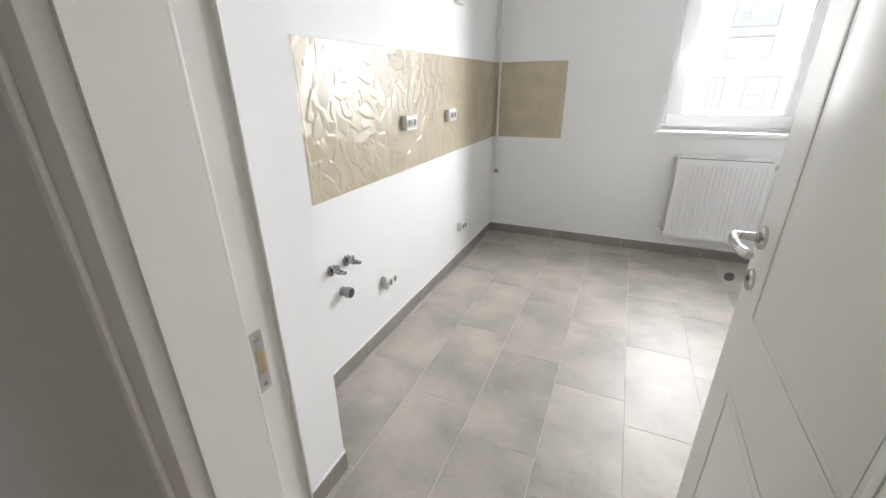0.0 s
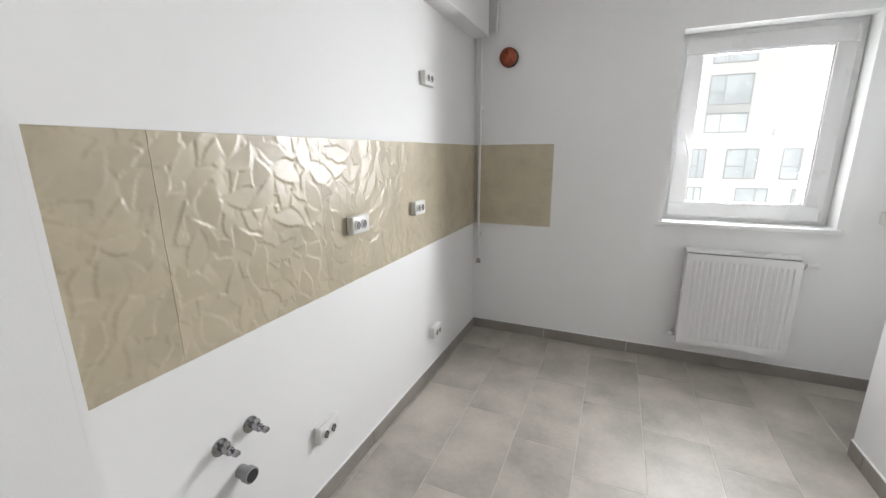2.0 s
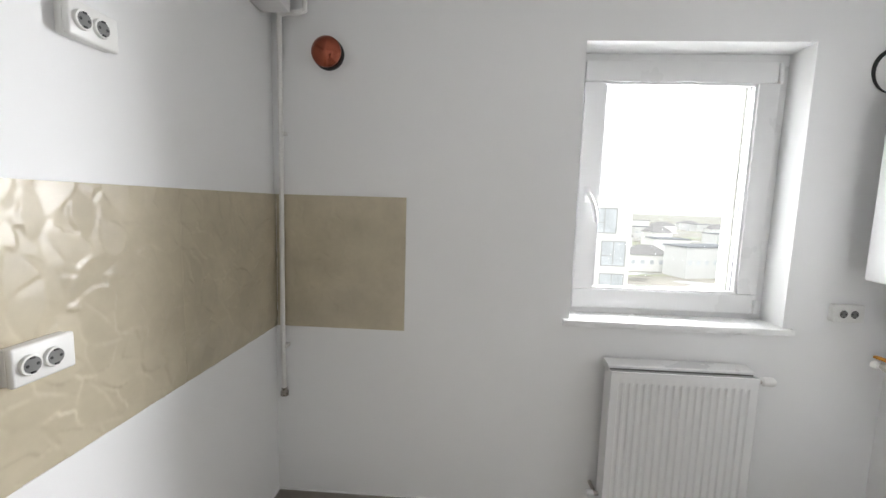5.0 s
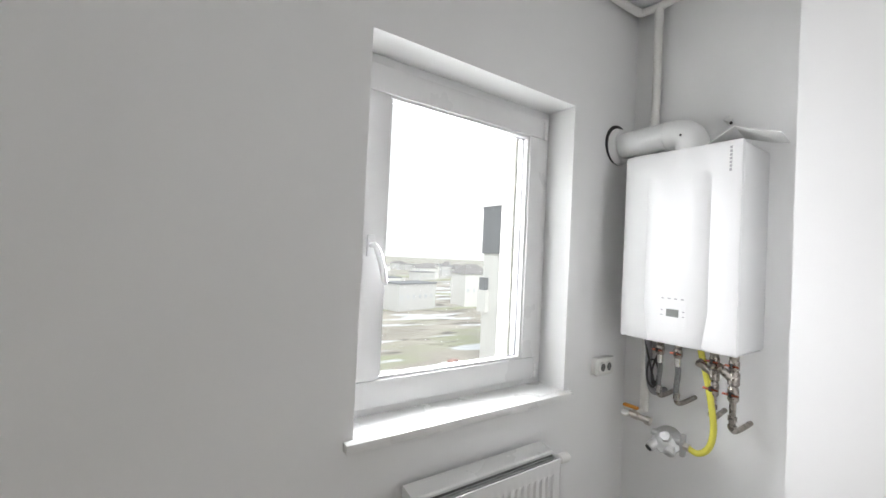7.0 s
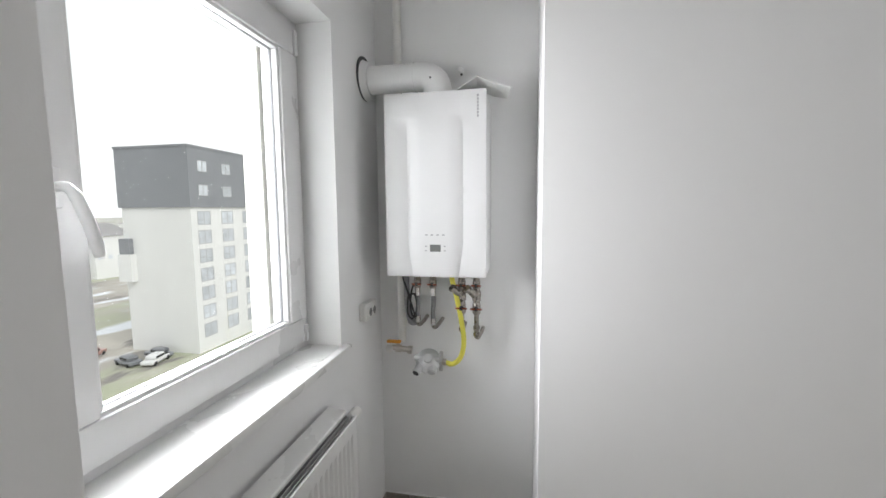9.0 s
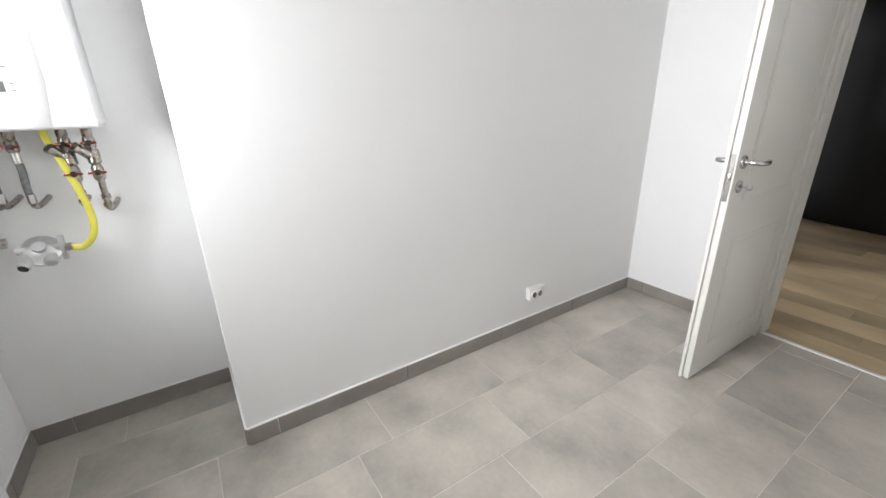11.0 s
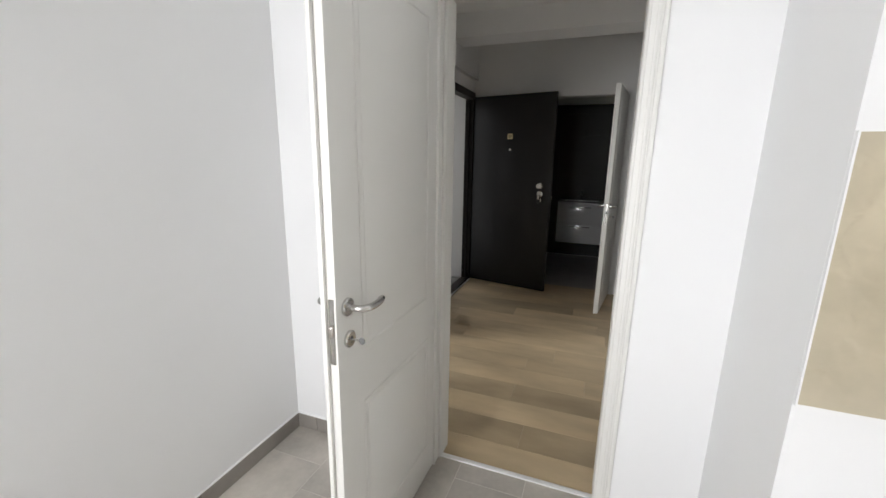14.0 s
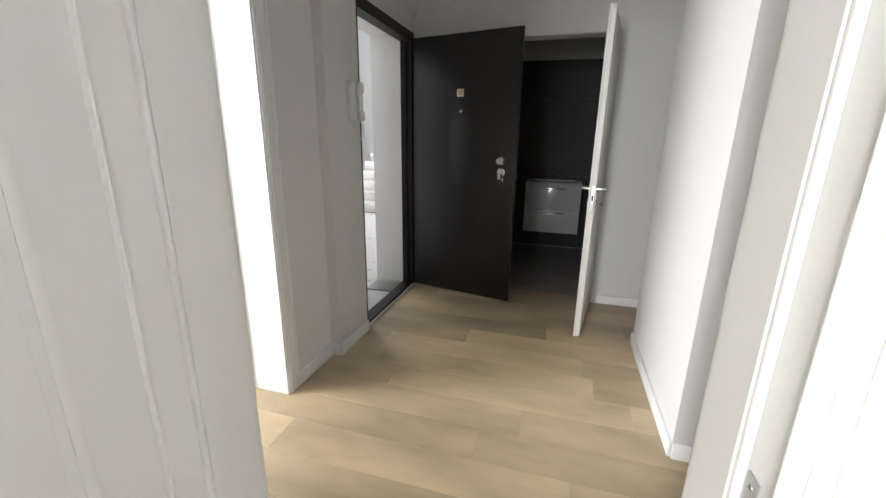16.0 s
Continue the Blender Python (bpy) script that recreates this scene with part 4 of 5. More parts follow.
part("boss_cap", lathe(bmesh.new(), Vector((-0.010, 0.030, -0.010)) + Vector((-0.75, 0.25, -0.45)).normalized() * 0.053, (-0.75, 0.25, -0.45), ((0, 0.014), (0.004, 0.014)), 18), M_BLACK, reg)
part("lower_boss", lathe(bmesh.new(), (-0.010, -0.020, -0.012), (-0.70, -0.10, -0.60), ((0, 0.020), (0.036, 0.020), (0.042, 0.014)), 18), M_ALU, reg)
part("lug", sbox(0.003, -0.012, 0.012, -0.066, -0.050, -0.040, 0.045), M_ALU, reg)
part("outlet_nut", lathe(bmesh.new(), (0, -0.056, 0.002), (0, -1, 0), ((0, 0.012), (0.018, 0.012)), 6), M_BRASS, reg)

hose = thing("gas_hose", pose(2.552, 2.890, 0.822), "yellow corrugated gas hose looping up to the boiler", "hose")
line = arc([(0, 0, 0.0), (0.0, -0.040, -0.006), (0.0, -0.075, 0.030), (0.0, -0.088, 0.100), (0.0, -0.076, 0.200), (0.0, -0.058, 0.290), (0.002, -0.038, 0.370), (0.004, -0.036, BZ0 - 0.822 - 0.004)], 14)
part("hose", tube(bmesh.new(), line, [0.0105 + 0.0012 * (i % 2) for i in range(len(line))], 14), M_YELLOW, hose)
part("end_nut", lathe(bmesh.new(), (0, 0.010, 0.001), (0, -1, 0), ((0, 0.016), (0.020, 0.016)), 6), M_BRASS, hose)


def boiler_pipe(y, x, low, fat, turn, strainer):
    """A flexible or threaded connection below the boiler that turns into the wall."""
    p = thing("boiler_connection", pose(x, y, low), "nickel-plated valve and pipe under the boiler, bent into the wall", "pipe", "boiler connections")
    h = BZ0 - 0.004 - low
    part("union_nut", lathe(bmesh.new(), (0, 0, h - 0.030), (0, 0, 1), ((0, 0.015), (0.028, 0.015)), 6), M_NICKEL, p)
    v = part("ball_valve", lathe(bmesh.new(), (0, 0, h - 0.072), (0, 0, 1), ((0, 0.013), (0.008, 0.017), (0.034, 0.017), (0.042, 0.013)), 14), M_NICKEL, p)
    part("butterfly_handle", sbox(0.003, -0.026, -0.020, -0.022, 0.022, h - 0.056, h - 0.048), M_COPPER, v, "reddish butterfly handle")
    part("stem", lathe(bmesh.new(), (-0.014, 0, h - 0.052), (-1, 0, 0), ((0, 0.009), (0.010, 0.009), (0.0101, 0.005), (0.014, 0.005)), 14), M_BLACK, v)
    if strainer:
        s = part("strainer", tube(bmesh.new(), [(0, 0.004, h - 0.100), (-0.028, 0.034, h - 0.066)], [0.016, 0.014], 14), M_NICKEL, p, "cast strainer branch")
        part("strainer_cap", tube(bmesh.new(), [(-0.026, 0.032, h - 0.068), (-0.033, 0.040, h - 0.060)], 0.018, 6), M_NICKEL, s)
        part("strainer_body", lathe(bmesh.new(), (0, 0, h - 0.125), (0, 0, 1), ((0, 0.014), (0.006, 0.019), (0.046, 0.019), (0.054, 0.014)), 14), M_NICKEL, p)
        v = part("ball_valve", lathe(bmesh.new(), (0, 0, h - 0.180), (0, 0, 1), ((0, 0.014), (0.008, 0.018), (0.042, 0.018), (0.054, 0.014)), 14), M_NICKEL, p)
        part("stem", lathe(bmesh.new(), (-0.014, 0, h - 0.152), (-1, 0, 0), ((0, 0.010), (0.012, 0.010), (0.0121, 0.005), (0.016, 0.005)), 14), M_BLACK, v)
        part("butterfly_handle", sbox(0.003, -0.030, -0.024, -0.026, 0.026, h - 0.156, h - 0.148), M_COPPER, v, "reddish butterfly handle")
        part("nipple", lathe(bmesh.new(), (0, 0, -0.001), (0, 0, 1), ((0, 0.010), (0.006, 0.010), (0.0065, 0.0145), (0.020, 0.0145), (0.0205, 0.0105), (0.034, 0.0105), (0.0345, 0.0140), (0.052, 0.0140), (0.0525, 0.0105), (h - 0.178, 0.0105)), 6), M_NICKEL, p)
    else:
        line = [(0, 0.002 * math.sin(k * 0.6), 0.022 + k * (h - 0.094) / 12) for k in range(13)]
        part("flexible_hose", tube(bmesh.new(), line, fat, 14), M_BRAID, p, "braided steel hose")
        part("ferrule", lathe(bmesh.new(), (0, 0, h - 0.105), (0, 0, 1), ((0, 0.012), (0.034, 0.012)), 14), M_CHROME, p)
        part("ferrule", lathe(bmesh.new(), (0, 0, 0.010), (0, 0, 1), ((0, 0.012), (0.030, 0.012)), 6), M_CHROME, p)
    wallx = XN - x - 0.0005
    part("elbow", tube(bmesh.new(), arc([(0, 0, 0.024), (0.002, 0, 0.002), (0.016, turn * 0.2, -0.004), (wallx * 0.6, turn * 0.5, 0.004), (wallx, turn * 0.6, 0.010)], 5), 0.0092, 14), M_NICKEL, p)
    return p


boiler_pipe(3.010, 2.565, 0.985, 0.0095, -0.030, False)
boiler_pipe(2.940, 2.565, 0.975, 0.0105, -0.035, False)
boiler_pipe(2.812, 2.565, 0.960, 0.011, 0.0, True)
boiler_pipe(2.747, 2.560, 0.940, 0.011, -0.030, True)
cond = thing("condensate_hose", pose(2.585, 3.062, 0.975), "grey corrugated condensate hose hanging under the boiler", "hose")
line = arc([(0.0, 0.006, 0.247), (0.0, 0.005, 0.17), (-0.002, 0.0, 0.08), (0.004, -0.010, 0.018), (0.035, -0.022, 0.002), (XN - 2.5855, -0.024, 0.004)], 12)
part("hose", tube(bmesh.new(), line, [0.0125 + 0.0018 * (i % 2) for i in range(len(line))], 14), M_HOSE, cond)
cable = thing("boiler_cable", pose(2.560, 3.045, 1.02), "black power cable coiled under the boiler", "cable")
line = arc([(0.03, 0.040, 0.203), (0.02, 0.036, 0.17), (0.0, 0.010, 0.11), (-0.008, -0.014, 0.04), (0.0, -0.020, 0.0), (0.01, 0.0, -0.012), (0.0, 0.012, 0.02), (-0.006, 0.006, 0.09), (0.0, -0.022, 0.10), (0.006, -0.030, 0.04), (0.004, -0.012, 0.0), (0.02, 0.004, 0.05), (0.07, 0.012, 0.10), (XN - 2.5605, 0.014, 0.12)], 5)
part("cord", tube(bmesh.new(), line, 0.0042, 8), M_BLACK, cable)


# ---------------------------------------------------------------- hall: entrance door, bathroom door, intercom
ef = setting("door_frame_2", boxes((HX3 - 0.015, HX3 + 0.075, -2.105, -2.032, 0, 2.163), (HX3 - 0.015, HX3 + 0.075, HB + 0.002, HB + 0.062, 0, 2.163),
                                   (HX3 - 0.015, HX3 + 0.075, HB + 0.062, -2.105, 2.090, 2.163), (HX3 - 0.015, HX3 + 0.075, HB + 0.062, -2.105, -0.004, 0.022)),
             M_FRAMEB, "dark brown steel entrance door frame", "door frame")
part("rebate", boxes((HX3 + 0.030, HX3 + 0.075, -2.135, -2.1052, 0.022, 2.090), (HX3 + 0.030, HX3 + 0.075, HB + 0.0622, HB + 0.080, 0.022, 2.090)), M_FRAMEB, ef)
part("foam_line", boxes((HX3 + 0.0755, HX3 + 0.090, HB + 0.003, HB + 0.030, 0.0, 2.15)), mat("yellow_foam", (0.62, 0.58, 0.36), 0.9), ef, "yellowish mounting foam line")

part("floor_strip", sbox(0.002, HX3 - 0.034, HX3 - 0.0155, HB + 0.062, -2.034, 0.0, 0.007), M_SILL, ef, "pale strip along the threshold")

# leaf: hinge at the frame's far post, swung into the hall
h0, h1 = Vector((2.125, -3.035)), Vector((1.222, -2.842))
turn = math.degrees(math.atan2(h1.y - h0.y, h1.x - h0.x))
L = (h1 - h0).length
ed = thing("entrance_door", pose(h0.x, h0.y, 0, 0, 0, turn), "anthracite steel entrance door standing open with number 20", "door")
part("leaf", sbox(0.004, 0.0, L, 0.0, 0.062, 0.012, 2.115), M_STEELD, ed)
part("edge_strip", sbox(0.002, L + 0.0003, L + 0.010, 0.004, 0.030, 0.012, 2.115), M_STEELD, ed)
plate = part("number_plate", sbox(0.002, 0.415, 0.475, -0.004, 0.0, 1.655, 1.713), M_GOLD, ed, "small gold number plate")
fc = bpy.data.curves.new("number", "FONT")
fc.body, fc.size, fc.extrude, fc.align_x = "20", 0.040, 0.0006, "CENTER"
num = new("number", fc)
dg = bpy.context.evaluated_depsgraph_get()
nm = bpy.data.meshes.new_from_object(num.evaluated_get(dg))
bpy.data.objects.remove(num)
nm.materials.clear()
nm.materials.append(M_BLACK)
no = new("number", nm)
no.parent, no.matrix_basis = plate, pose(0.445, -0.0045, 1.671, 90, 0, 0)
part("peephole", lathe(bmesh.new(), (0.452, 0, 1.545), (0, -1, 0), ((0, 0.011), (0.004, 0.011), (0.006, 0.008)), 18), M_CHROME, ed)
kx = L - 0.105
part("knob", lathe(bmesh.new(), (kx, 0, 1.170), (0, -1, 0), ((0, 0.030), (0.006, 0.030), (0.008, 0.016), (0.028, 0.018), (0.036, 0.030), (0.052, 0.032), (0.062, 0.024)), 24), M_CHROME, ed, "round steel knob")
esc = part("escutcheon", lathe(bmesh.new(), (kx, 0, 1.082), (0, -1, 0), ((0, 0.034), (0.010, 0.034), (0.016, 0.026), (0.0161, 0.014), (0.022, 0.014)), 24), M_SHINY, ed)
part("key", sbox(0.003, kx - 0.012, kx + 0.012, -0.050, -0.022, 1.030, 1.075), M_CHROME, esc)
part("key_fob", sbox(0.004, kx - 0.018, kx + 0.010, -0.034, -0.026, 0.985, 1.028), M_BLACK, esc)
part("lower_escutcheon", sbox(0.003, kx - 0.020, kx + 0.020, -0.008, 0.0, 1.000, 1.040), M_SHINY, ed)
lk = part("lock_plate", sbox(0.001, L + 0.0003, L + 0.0035, 0.034, 0.056, 0.80, 1.35, seg=1), M_CHROME, ed)
part("latch", sbox(0.002, L + 0.0035, L + 0.016, 0.038, 0.052, 1.03, 1.06), M_CHROME, lk)
part("handle", tube(bmesh.new(), arc([(kx, 0.062, 1.08), (kx, 0.110, 1.08), (kx - 0.02, 0.120, 1.08), (kx - 0.12, 0.118, 1.08)], 4), 0.010, 12), M_CHROME, ed)

b0, b1 = Vector((0.560, -3.070)), Vector((0.668, -2.373))
bt = math.degrees(math.atan2(b1.y - b0.y, b1.x - b0.x)) - 90
bd = panel_leaf((b1 - b0).length, 2.085, 0.040, True, "", "white panelled bathroom door standing open", pose(b0.x - 0.020, b0.y, 0, 0, 0, bt))
wl = (b1 - b0).length
lever(bd, 0.0, wl - 0.055, 1.035, -1, -1)
lever(bd, 0.040, wl - 0.055, 1.035, 1, -1)
keyhole(bd, 0.0, wl - 0.055, 0.940, -1, True)
keyhole(bd, 0.040, wl - 0.055, 0.940, 1, False)
lk = part("lock_plate", sbox(0.001, 0.006, 0.024, wl - 0.001, wl + 0.002, 0.88, 1.06, seg=1), M_CHROME, bd)
part("latch", sbox(0.002, 0.010, 0.020, wl + 0.002, wl + 0.010, 0.965, 0.995), M_BLACK, lk)
setting("door_frame_3", boxes((0.548, 0.568, HB - 0.142, HB + 0.004, 0, 2.095), (1.262, 1.282, HB - 0.142, HB + 0.004, 0, 2.095), (0.548, 1.282, HB - 0.142, HB + 0.004, 2.095, 2.115),
                              (0.500, 0.562, HB + 0.0005, HB + 0.014, 0, 2.165), (1.268, 1.330, HB + 0.0005, HB + 0.014, 0, 2.165), (0.562, 1.268, HB + 0.0005, HB + 0.014, 2.100, 2.165)),
        M_HALL, "pale door lining and casing of the bathroom", "door frame")
frame_s = setting("door_frame_4", boxes((HX1 - 0.012, HX1 - 0.0005, -1.305, -1.222, 0, 2.13), (HX1 - 0.012, HX1 - 0.0005, -0.373, -0.29, 0, 2.13), (HX1 - 0.012, HX1 - 0.0005, -1.222, -0.373, 2.048, 2.13),
                              (HX1 - 0.003, 2.532, -1.2345, -1.214, 0, 2.048), (HX1 - 0.003, 2.532, -0.381, -0.3605, 0, 2.048), (HX1 - 0.003, 2.532, -1.2345, -0.3605, 2.040, 2.0595)),
        M_WHITE, "white door lining and casing of the side room", "door frame")
for y0, y1 in ((-1.305, -1.290), (-1.242, -1.232), (-0.363, -0.353), (-0.305, -0.290)):
    part("casing_bead", sbox(0.002, HX1 - 0.017, HX1 - 0.0118, y0, y1, 0, 2.125), M_WHITE, frame_s)
part("door_stop", sbox(0.003, 2.38, 2.40, -1.2138, -1.200, 0, 2.03), M_WHITE, frame_s)

phone = thing("intercom", pose(HX2, -1.935, 1.43), "white wall intercom with a handset on a curled cord", "intercom")
part("base", sbox(0.006, -0.030, -0.0005, -0.045, 0.045, 0, 0.215), M_PLASTIC, phone)
part("handset", soft(boxes((-0.058, -0.032, -0.040, -0.006, 0.005, 0.21)), 0.010, 3), M_PLASTIC, phone)
part("earpiece", sbox(0.008, -0.064, -0.034, -0.044, -0.004, 0.155, 0.215, seg=3), M_PLASTIC, phone)
part("mouthpiece", sbox(0.008, -0.064, -0.034, -0.044, -0.004, 0.0, 0.055, seg=3), M_PLASTIC, phone)
coil = []
base = arc([(-0.040, -0.025, 0.0), (-0.050, -0.050, -0.06), (-0.045, -0.030, -0.11), (-0.030, 0.005, -0.06), (-0.018, 0.015, 0.0)], 20)
for i, p in enumerate(base):
    a = i * 1.4
    coil.append(p + Vector((0.005 * math.cos(a), 0.005 * math.sin(a), 0)))
part("cord", tube(bmesh.new(), coil, 0.002, 6), M_PLASTIC, phone)
sw = thing("light_switch", pose(HX2, -1.875, 0.815), "small white light switch on the hall wall", "switch")
part("plate", sbox(0.003, -0.009, -0.0005, -0.020, 0.020, 0, 0.06), M_PLASTIC, sw)
part("rocker", sbox(0.002, -0.012, -0.0085, -0.013, 0.013, 0.012, 0.048), M_PLASTIC, sw)

# ---------------------------------------------------------------- bathroom
VX0, VX1, VF, VB, V0, V1 = 0.632, 1.255, -4.45, -4.905, 0.275, 0.842
van = thing("vanity_unit", pose((VX0 + VX1) / 2, VB, V0), "glossy white wall-hung vanity with two drawers", "vanity")
vw, vd, vh = (VX1 - VX0) / 2, VF - VB, V1 - V0
part("body", sbox(0.002, -vw, vw, 0.0, vd - 0.020, 0, vh), M_VANITY, van)
for z0, z1 in ((0.004, vh * 0.47), (vh * 0.47 + 0.006, vh - 0.020)):
    dr = part("drawer", sbox(0.002, -vw, vw, vd - 0.019, vd, z0, z1), M_VANITY, van)
    part("handle", sbox(0.003, -vw * 0.46, vw * 0.50, vd + 0.0005, vd + 0.022, z1 - 0.030, z1 - 0.018), M_SHINY, dr, "chrome bar handle")
    part("grip_recess", boxes((-vw * 0.46, -vw * 0.14, vd + 0.0222, vd + 0.0226, z1 - 0.029, z1 - 0.019)), M_BLACK, dr)
basin = thing("washbasin", pose((VX0 + VX1) / 2, VB, V1 + 0.0005), "white washbasin top on the vanity", "basin")
bm = boxes((-vw - 0.004, vw + 0.004, 0.0, 0.070, 0, 0.022), (-vw - 0.004, vw + 0.004, vd - 0.035, vd + 0.006, 0, 0.022), (-vw - 0.004, -vw + 0.07, 0.070, vd - 0.035, 0, 0.022), (vw - 0.07, vw + 0.004, 0.070, vd - 0.035, 0, 0.022),
           (-vw + 0.07, vw - 0.07, 0.070, vd - 0.035, 0, 0.006))
part("bowl", soft(bm, 0.002, 2), M_VANITY, basin)
fa = thing("basin_tap", pose((VX0 + VX1) / 2 + 0.01, VB + 0.040, V1 + 0.0225), "black mixer tap on the washbasin", "tap")
part("body", lathe(bmesh.new(), (0, 0, 0), (0, 0, 1), ((0, 0.026), (0.004, 0.026), (0.006, 0.020), (0.13, 0.019), (0.135, 0.016)), 18), M_BLACK, fa)
part("spout", tube(bmesh.new(), [(0, 0.01, 0.085), (0, 0.12, 0.075)], 0.012, 12), M_BLACK, fa)
part("lever", sbox(0.003, -0.010, 0.010, -0.02, 0.06, 0.136, 0.150), M_BLACK, fa)
shp = thing("bath_lamp_mount", pose(0.97, -4.895, 1.83), "dark wall lamp fitting above the vanity", "wall lamp")
part("mount", sbox(0.006, -0.035, 0.035, 0.0, 0.04, -0.05, 0.05), M_BLACK, shp)
bathback = setting("wall_bathroom_tiles", boxes((0.12, 1.93, -4.9198, -4.915, 0.004, 2.236)), M_BLACK, "dark grey relief bathroom tiles", "wall")
field, step = petals(1.81, 2.232, 0.150, 0.012)
for k in range(3):
    for j in range(8):
        u0, u1 = k * 0.604, min(1.81, (k + 1) * 0.604)
        z0, z1 = j * 0.3, min(2.22, (j + 1) * 0.3)
        relief_tile("tile", field, step, u0, u1, z0, z1, pose(1.93, -4.913, 0.004, 0, 0, 180) , bathback, M_DARKTILE)

# ---------------------------------------------------------------- stairwell
stairs = thing("staircase", pose(3.60, -6.30, 0), "pale stone stairs with a dark steel railing", "staircase")
for k in range(9):
    part("step", sbox(0.006, 0.0, 1.25, -0.28 * (k + 1) - 0.02, -0.28 * k, 0.17 * k, 0.17 * (k + 1)), M_STONE, stairs)
for k in range(0, 9, 2):
    part("baluster", tube(bmesh.new(), [(0.05, -0.28 * k - 0.14, 0.17 * (k + 1)), (0.05, -0.28 * k - 0.14, 0.17 * (k + 1) + 0.9)], 0.016, 10), M_FRAMEG, stairs)
part("handrail", tube(bmesh.new(), [(0.05, 0.05, 0.98), (0.05, -2.45, 2.50)], 0.022, 12), M_FRAMEG, stairs)
for q in (0.35, 0.62):
    part("rail_bar", tube(bmesh.new(), [(0.05, -0.05, 0.10 + q), (0.05, -2.40, 1.53 + q)], 0.008, 8), M_FRAMEG, stairs)
# Thin slab added for a dark floor area of unknown make.
patch_d = thing("door_mat", pose(2.37, -2.90, -0.012), "thin dark grey slab on the floor beside the entrance threshold", "mat")
part("mat", sbox(0.003, -0.13, 0.13, -0.12, 0.12, 0.0, 0.008), M_GREYPL, patch_d)
lampb = thing("stair_lamp", pose(2.531, -3.32, 1.80), "small grey emergency light on the stairwell wall", "lamp")
part("housing", sbox(0.006, 0.0, 0.05, -0.14, 0.0, 0.0, 0.11), M_GREYPL, lampb)

# ---------------------------------------------------------------- outside
GZ = -20.0
bm = bmesh.new()
R, N = 2500.0, 48
rings = [[bm.verts.new((math.cos(a) * r, math.sin(a) * r, GZ)) for a in (2 * math.pi * k / N for k in range(N))] for r in (4, 60, 300, R)]
bm.faces.new(rings[0])
for a, b in zip(rings, rings[1:]):
    for k in range(N):
        bm.faces.new((a[k], b[k], b[(k + 1) % N], a[(k + 1) % N]))
setting("ground", bm, M_GROUND, "muddy winter ground with patches of old snow", "ground")


def pane_unit(parent, x0, x1, z0, z1, y, split, axis="x"):
    """A recessed window on a facade that looks along -y (axis x) or on its side."""
    w = part("window", ring(x0, x1, z0, z1, 0.09, y - 0.04, y + 0.06, 0.01), M_FARFRAME, parent)
    part("pane", boxes((x0 + 0.08, x1 - 0.08, y - 0.005, y + 0.02, z0 + 0.08, z1 - 0.08)), M_PANE, w)
    xm = x0 + (x1 - x0) * split
    part("bar", boxes((xm - 0.04, xm + 0.04, y - 0.03, y + 0.01, z0 + 0.09, z1 - 0.09)), M_FARFRAME, w)
    if z1 - z0 > 2:
        zm = z0 + (z1 - z0) * 0.42
        part("bar", boxes((x0 + 0.09, xm - 0.04, y - 0.03, y + 0.01, zm - 0.04, zm + 0.04)), M_FARFRAME, w)
    return w


blockA = thing("apartment_building", pose(-0.28, 40, GZ - 0.28), "white apartment block with grey framed windows across the yard", "building")
g = -GZ
part("wall", boxes((-14, 16.7, 0, 14, 0, g + 2.8)), M_FACADE, blockA)
part("upper_storeys", boxes((-14, 12.45, 1.2, 14, g + 2.8, g + 14.0)), M_FACADE2, blockA)
part("roof", sbox(0.05, -14.2, 12.65, 1.0, 14.2, g + 14.0, g + 14.4), M_FACADE3, blockA)
part("parapet", sbox(0.03, 12.45, 13.9, 0.6, 4, g + 2.8, g + 3.45), M_FACADE2, blockA)
for z in (-0.5, -3.6, -6.7, -9.8, -12.9, -16.0):
    for x0, x1, s in ((6.85, 7.95, 0.5), (9.3, 11.5, 0.62), (13.0, 15.3, 0.5), (2.6, 4.8, 0.5), (-1.2, 1.0, 0.5)):
        dx = 1.0 if z < -1 and x0 > 9 else 0.0
        pane_unit(blockA, x0 + dx, min(x1 + dx, 16.5), g + z, g + z + 2.4, 0.0, s)
for x0, x1 in ((7.7, 10.7), (2.0, 5.0), (-4.0, -1.0)):
    pane_unit(blockA, x0, x1, g + 5.4, g + 7.75, 1.2, 0.36)
    pane_unit(blockA, x0, x1, g + 3.2, g + 4.75, 1.2, 0.36)
    part("spandrel", boxes((x0, x1, 1.14, 1.26, g + 4.76, g + 5.39)), M_SPANDREL, blockA)
    pane_unit(blockA, x0, x1, g + 8.6, g + 11.0, 1.2, 0.36)

blockB = thing("apartment_tower", pose(52, 50.3, GZ), "white tower block with a dark grey top and stacked balconies", "building")
part("wall", boxes((0, 20, 0, 12.2, 0, g + 2.3)), M_FACADE, blockB)
part("dark_top", boxes((-0.3, 20.3, -0.3, 12.5, g + 2.3, g + 11.1)), M_FACADE3, blockB)
part("roof", boxes((-0.4, 20.4, -0.4, 12.6, g + 11.1, g + 11.4)), M_FACADE3, blockB)
part("bay", boxes((-0.95, -0.002, 10.2, 12.6, g - 9.0, g - 4.8)), M_FACADE, blockB)
part("bay_window", boxes((-0.75, -0.002, 10.6, 12.4, g - 4.798, g - 2.4)), M_FACADE3, blockB, "dark glazed bay window")
for k in range(7):
    z = g - 0.4 - 2.9 * k
    for x0 in (1.2, 6.2, 11.2):
        if z > 1:
            pane_unit(blockB, x0, x0 + 2.6, z, z + 2.1, 0.0, 0.5)
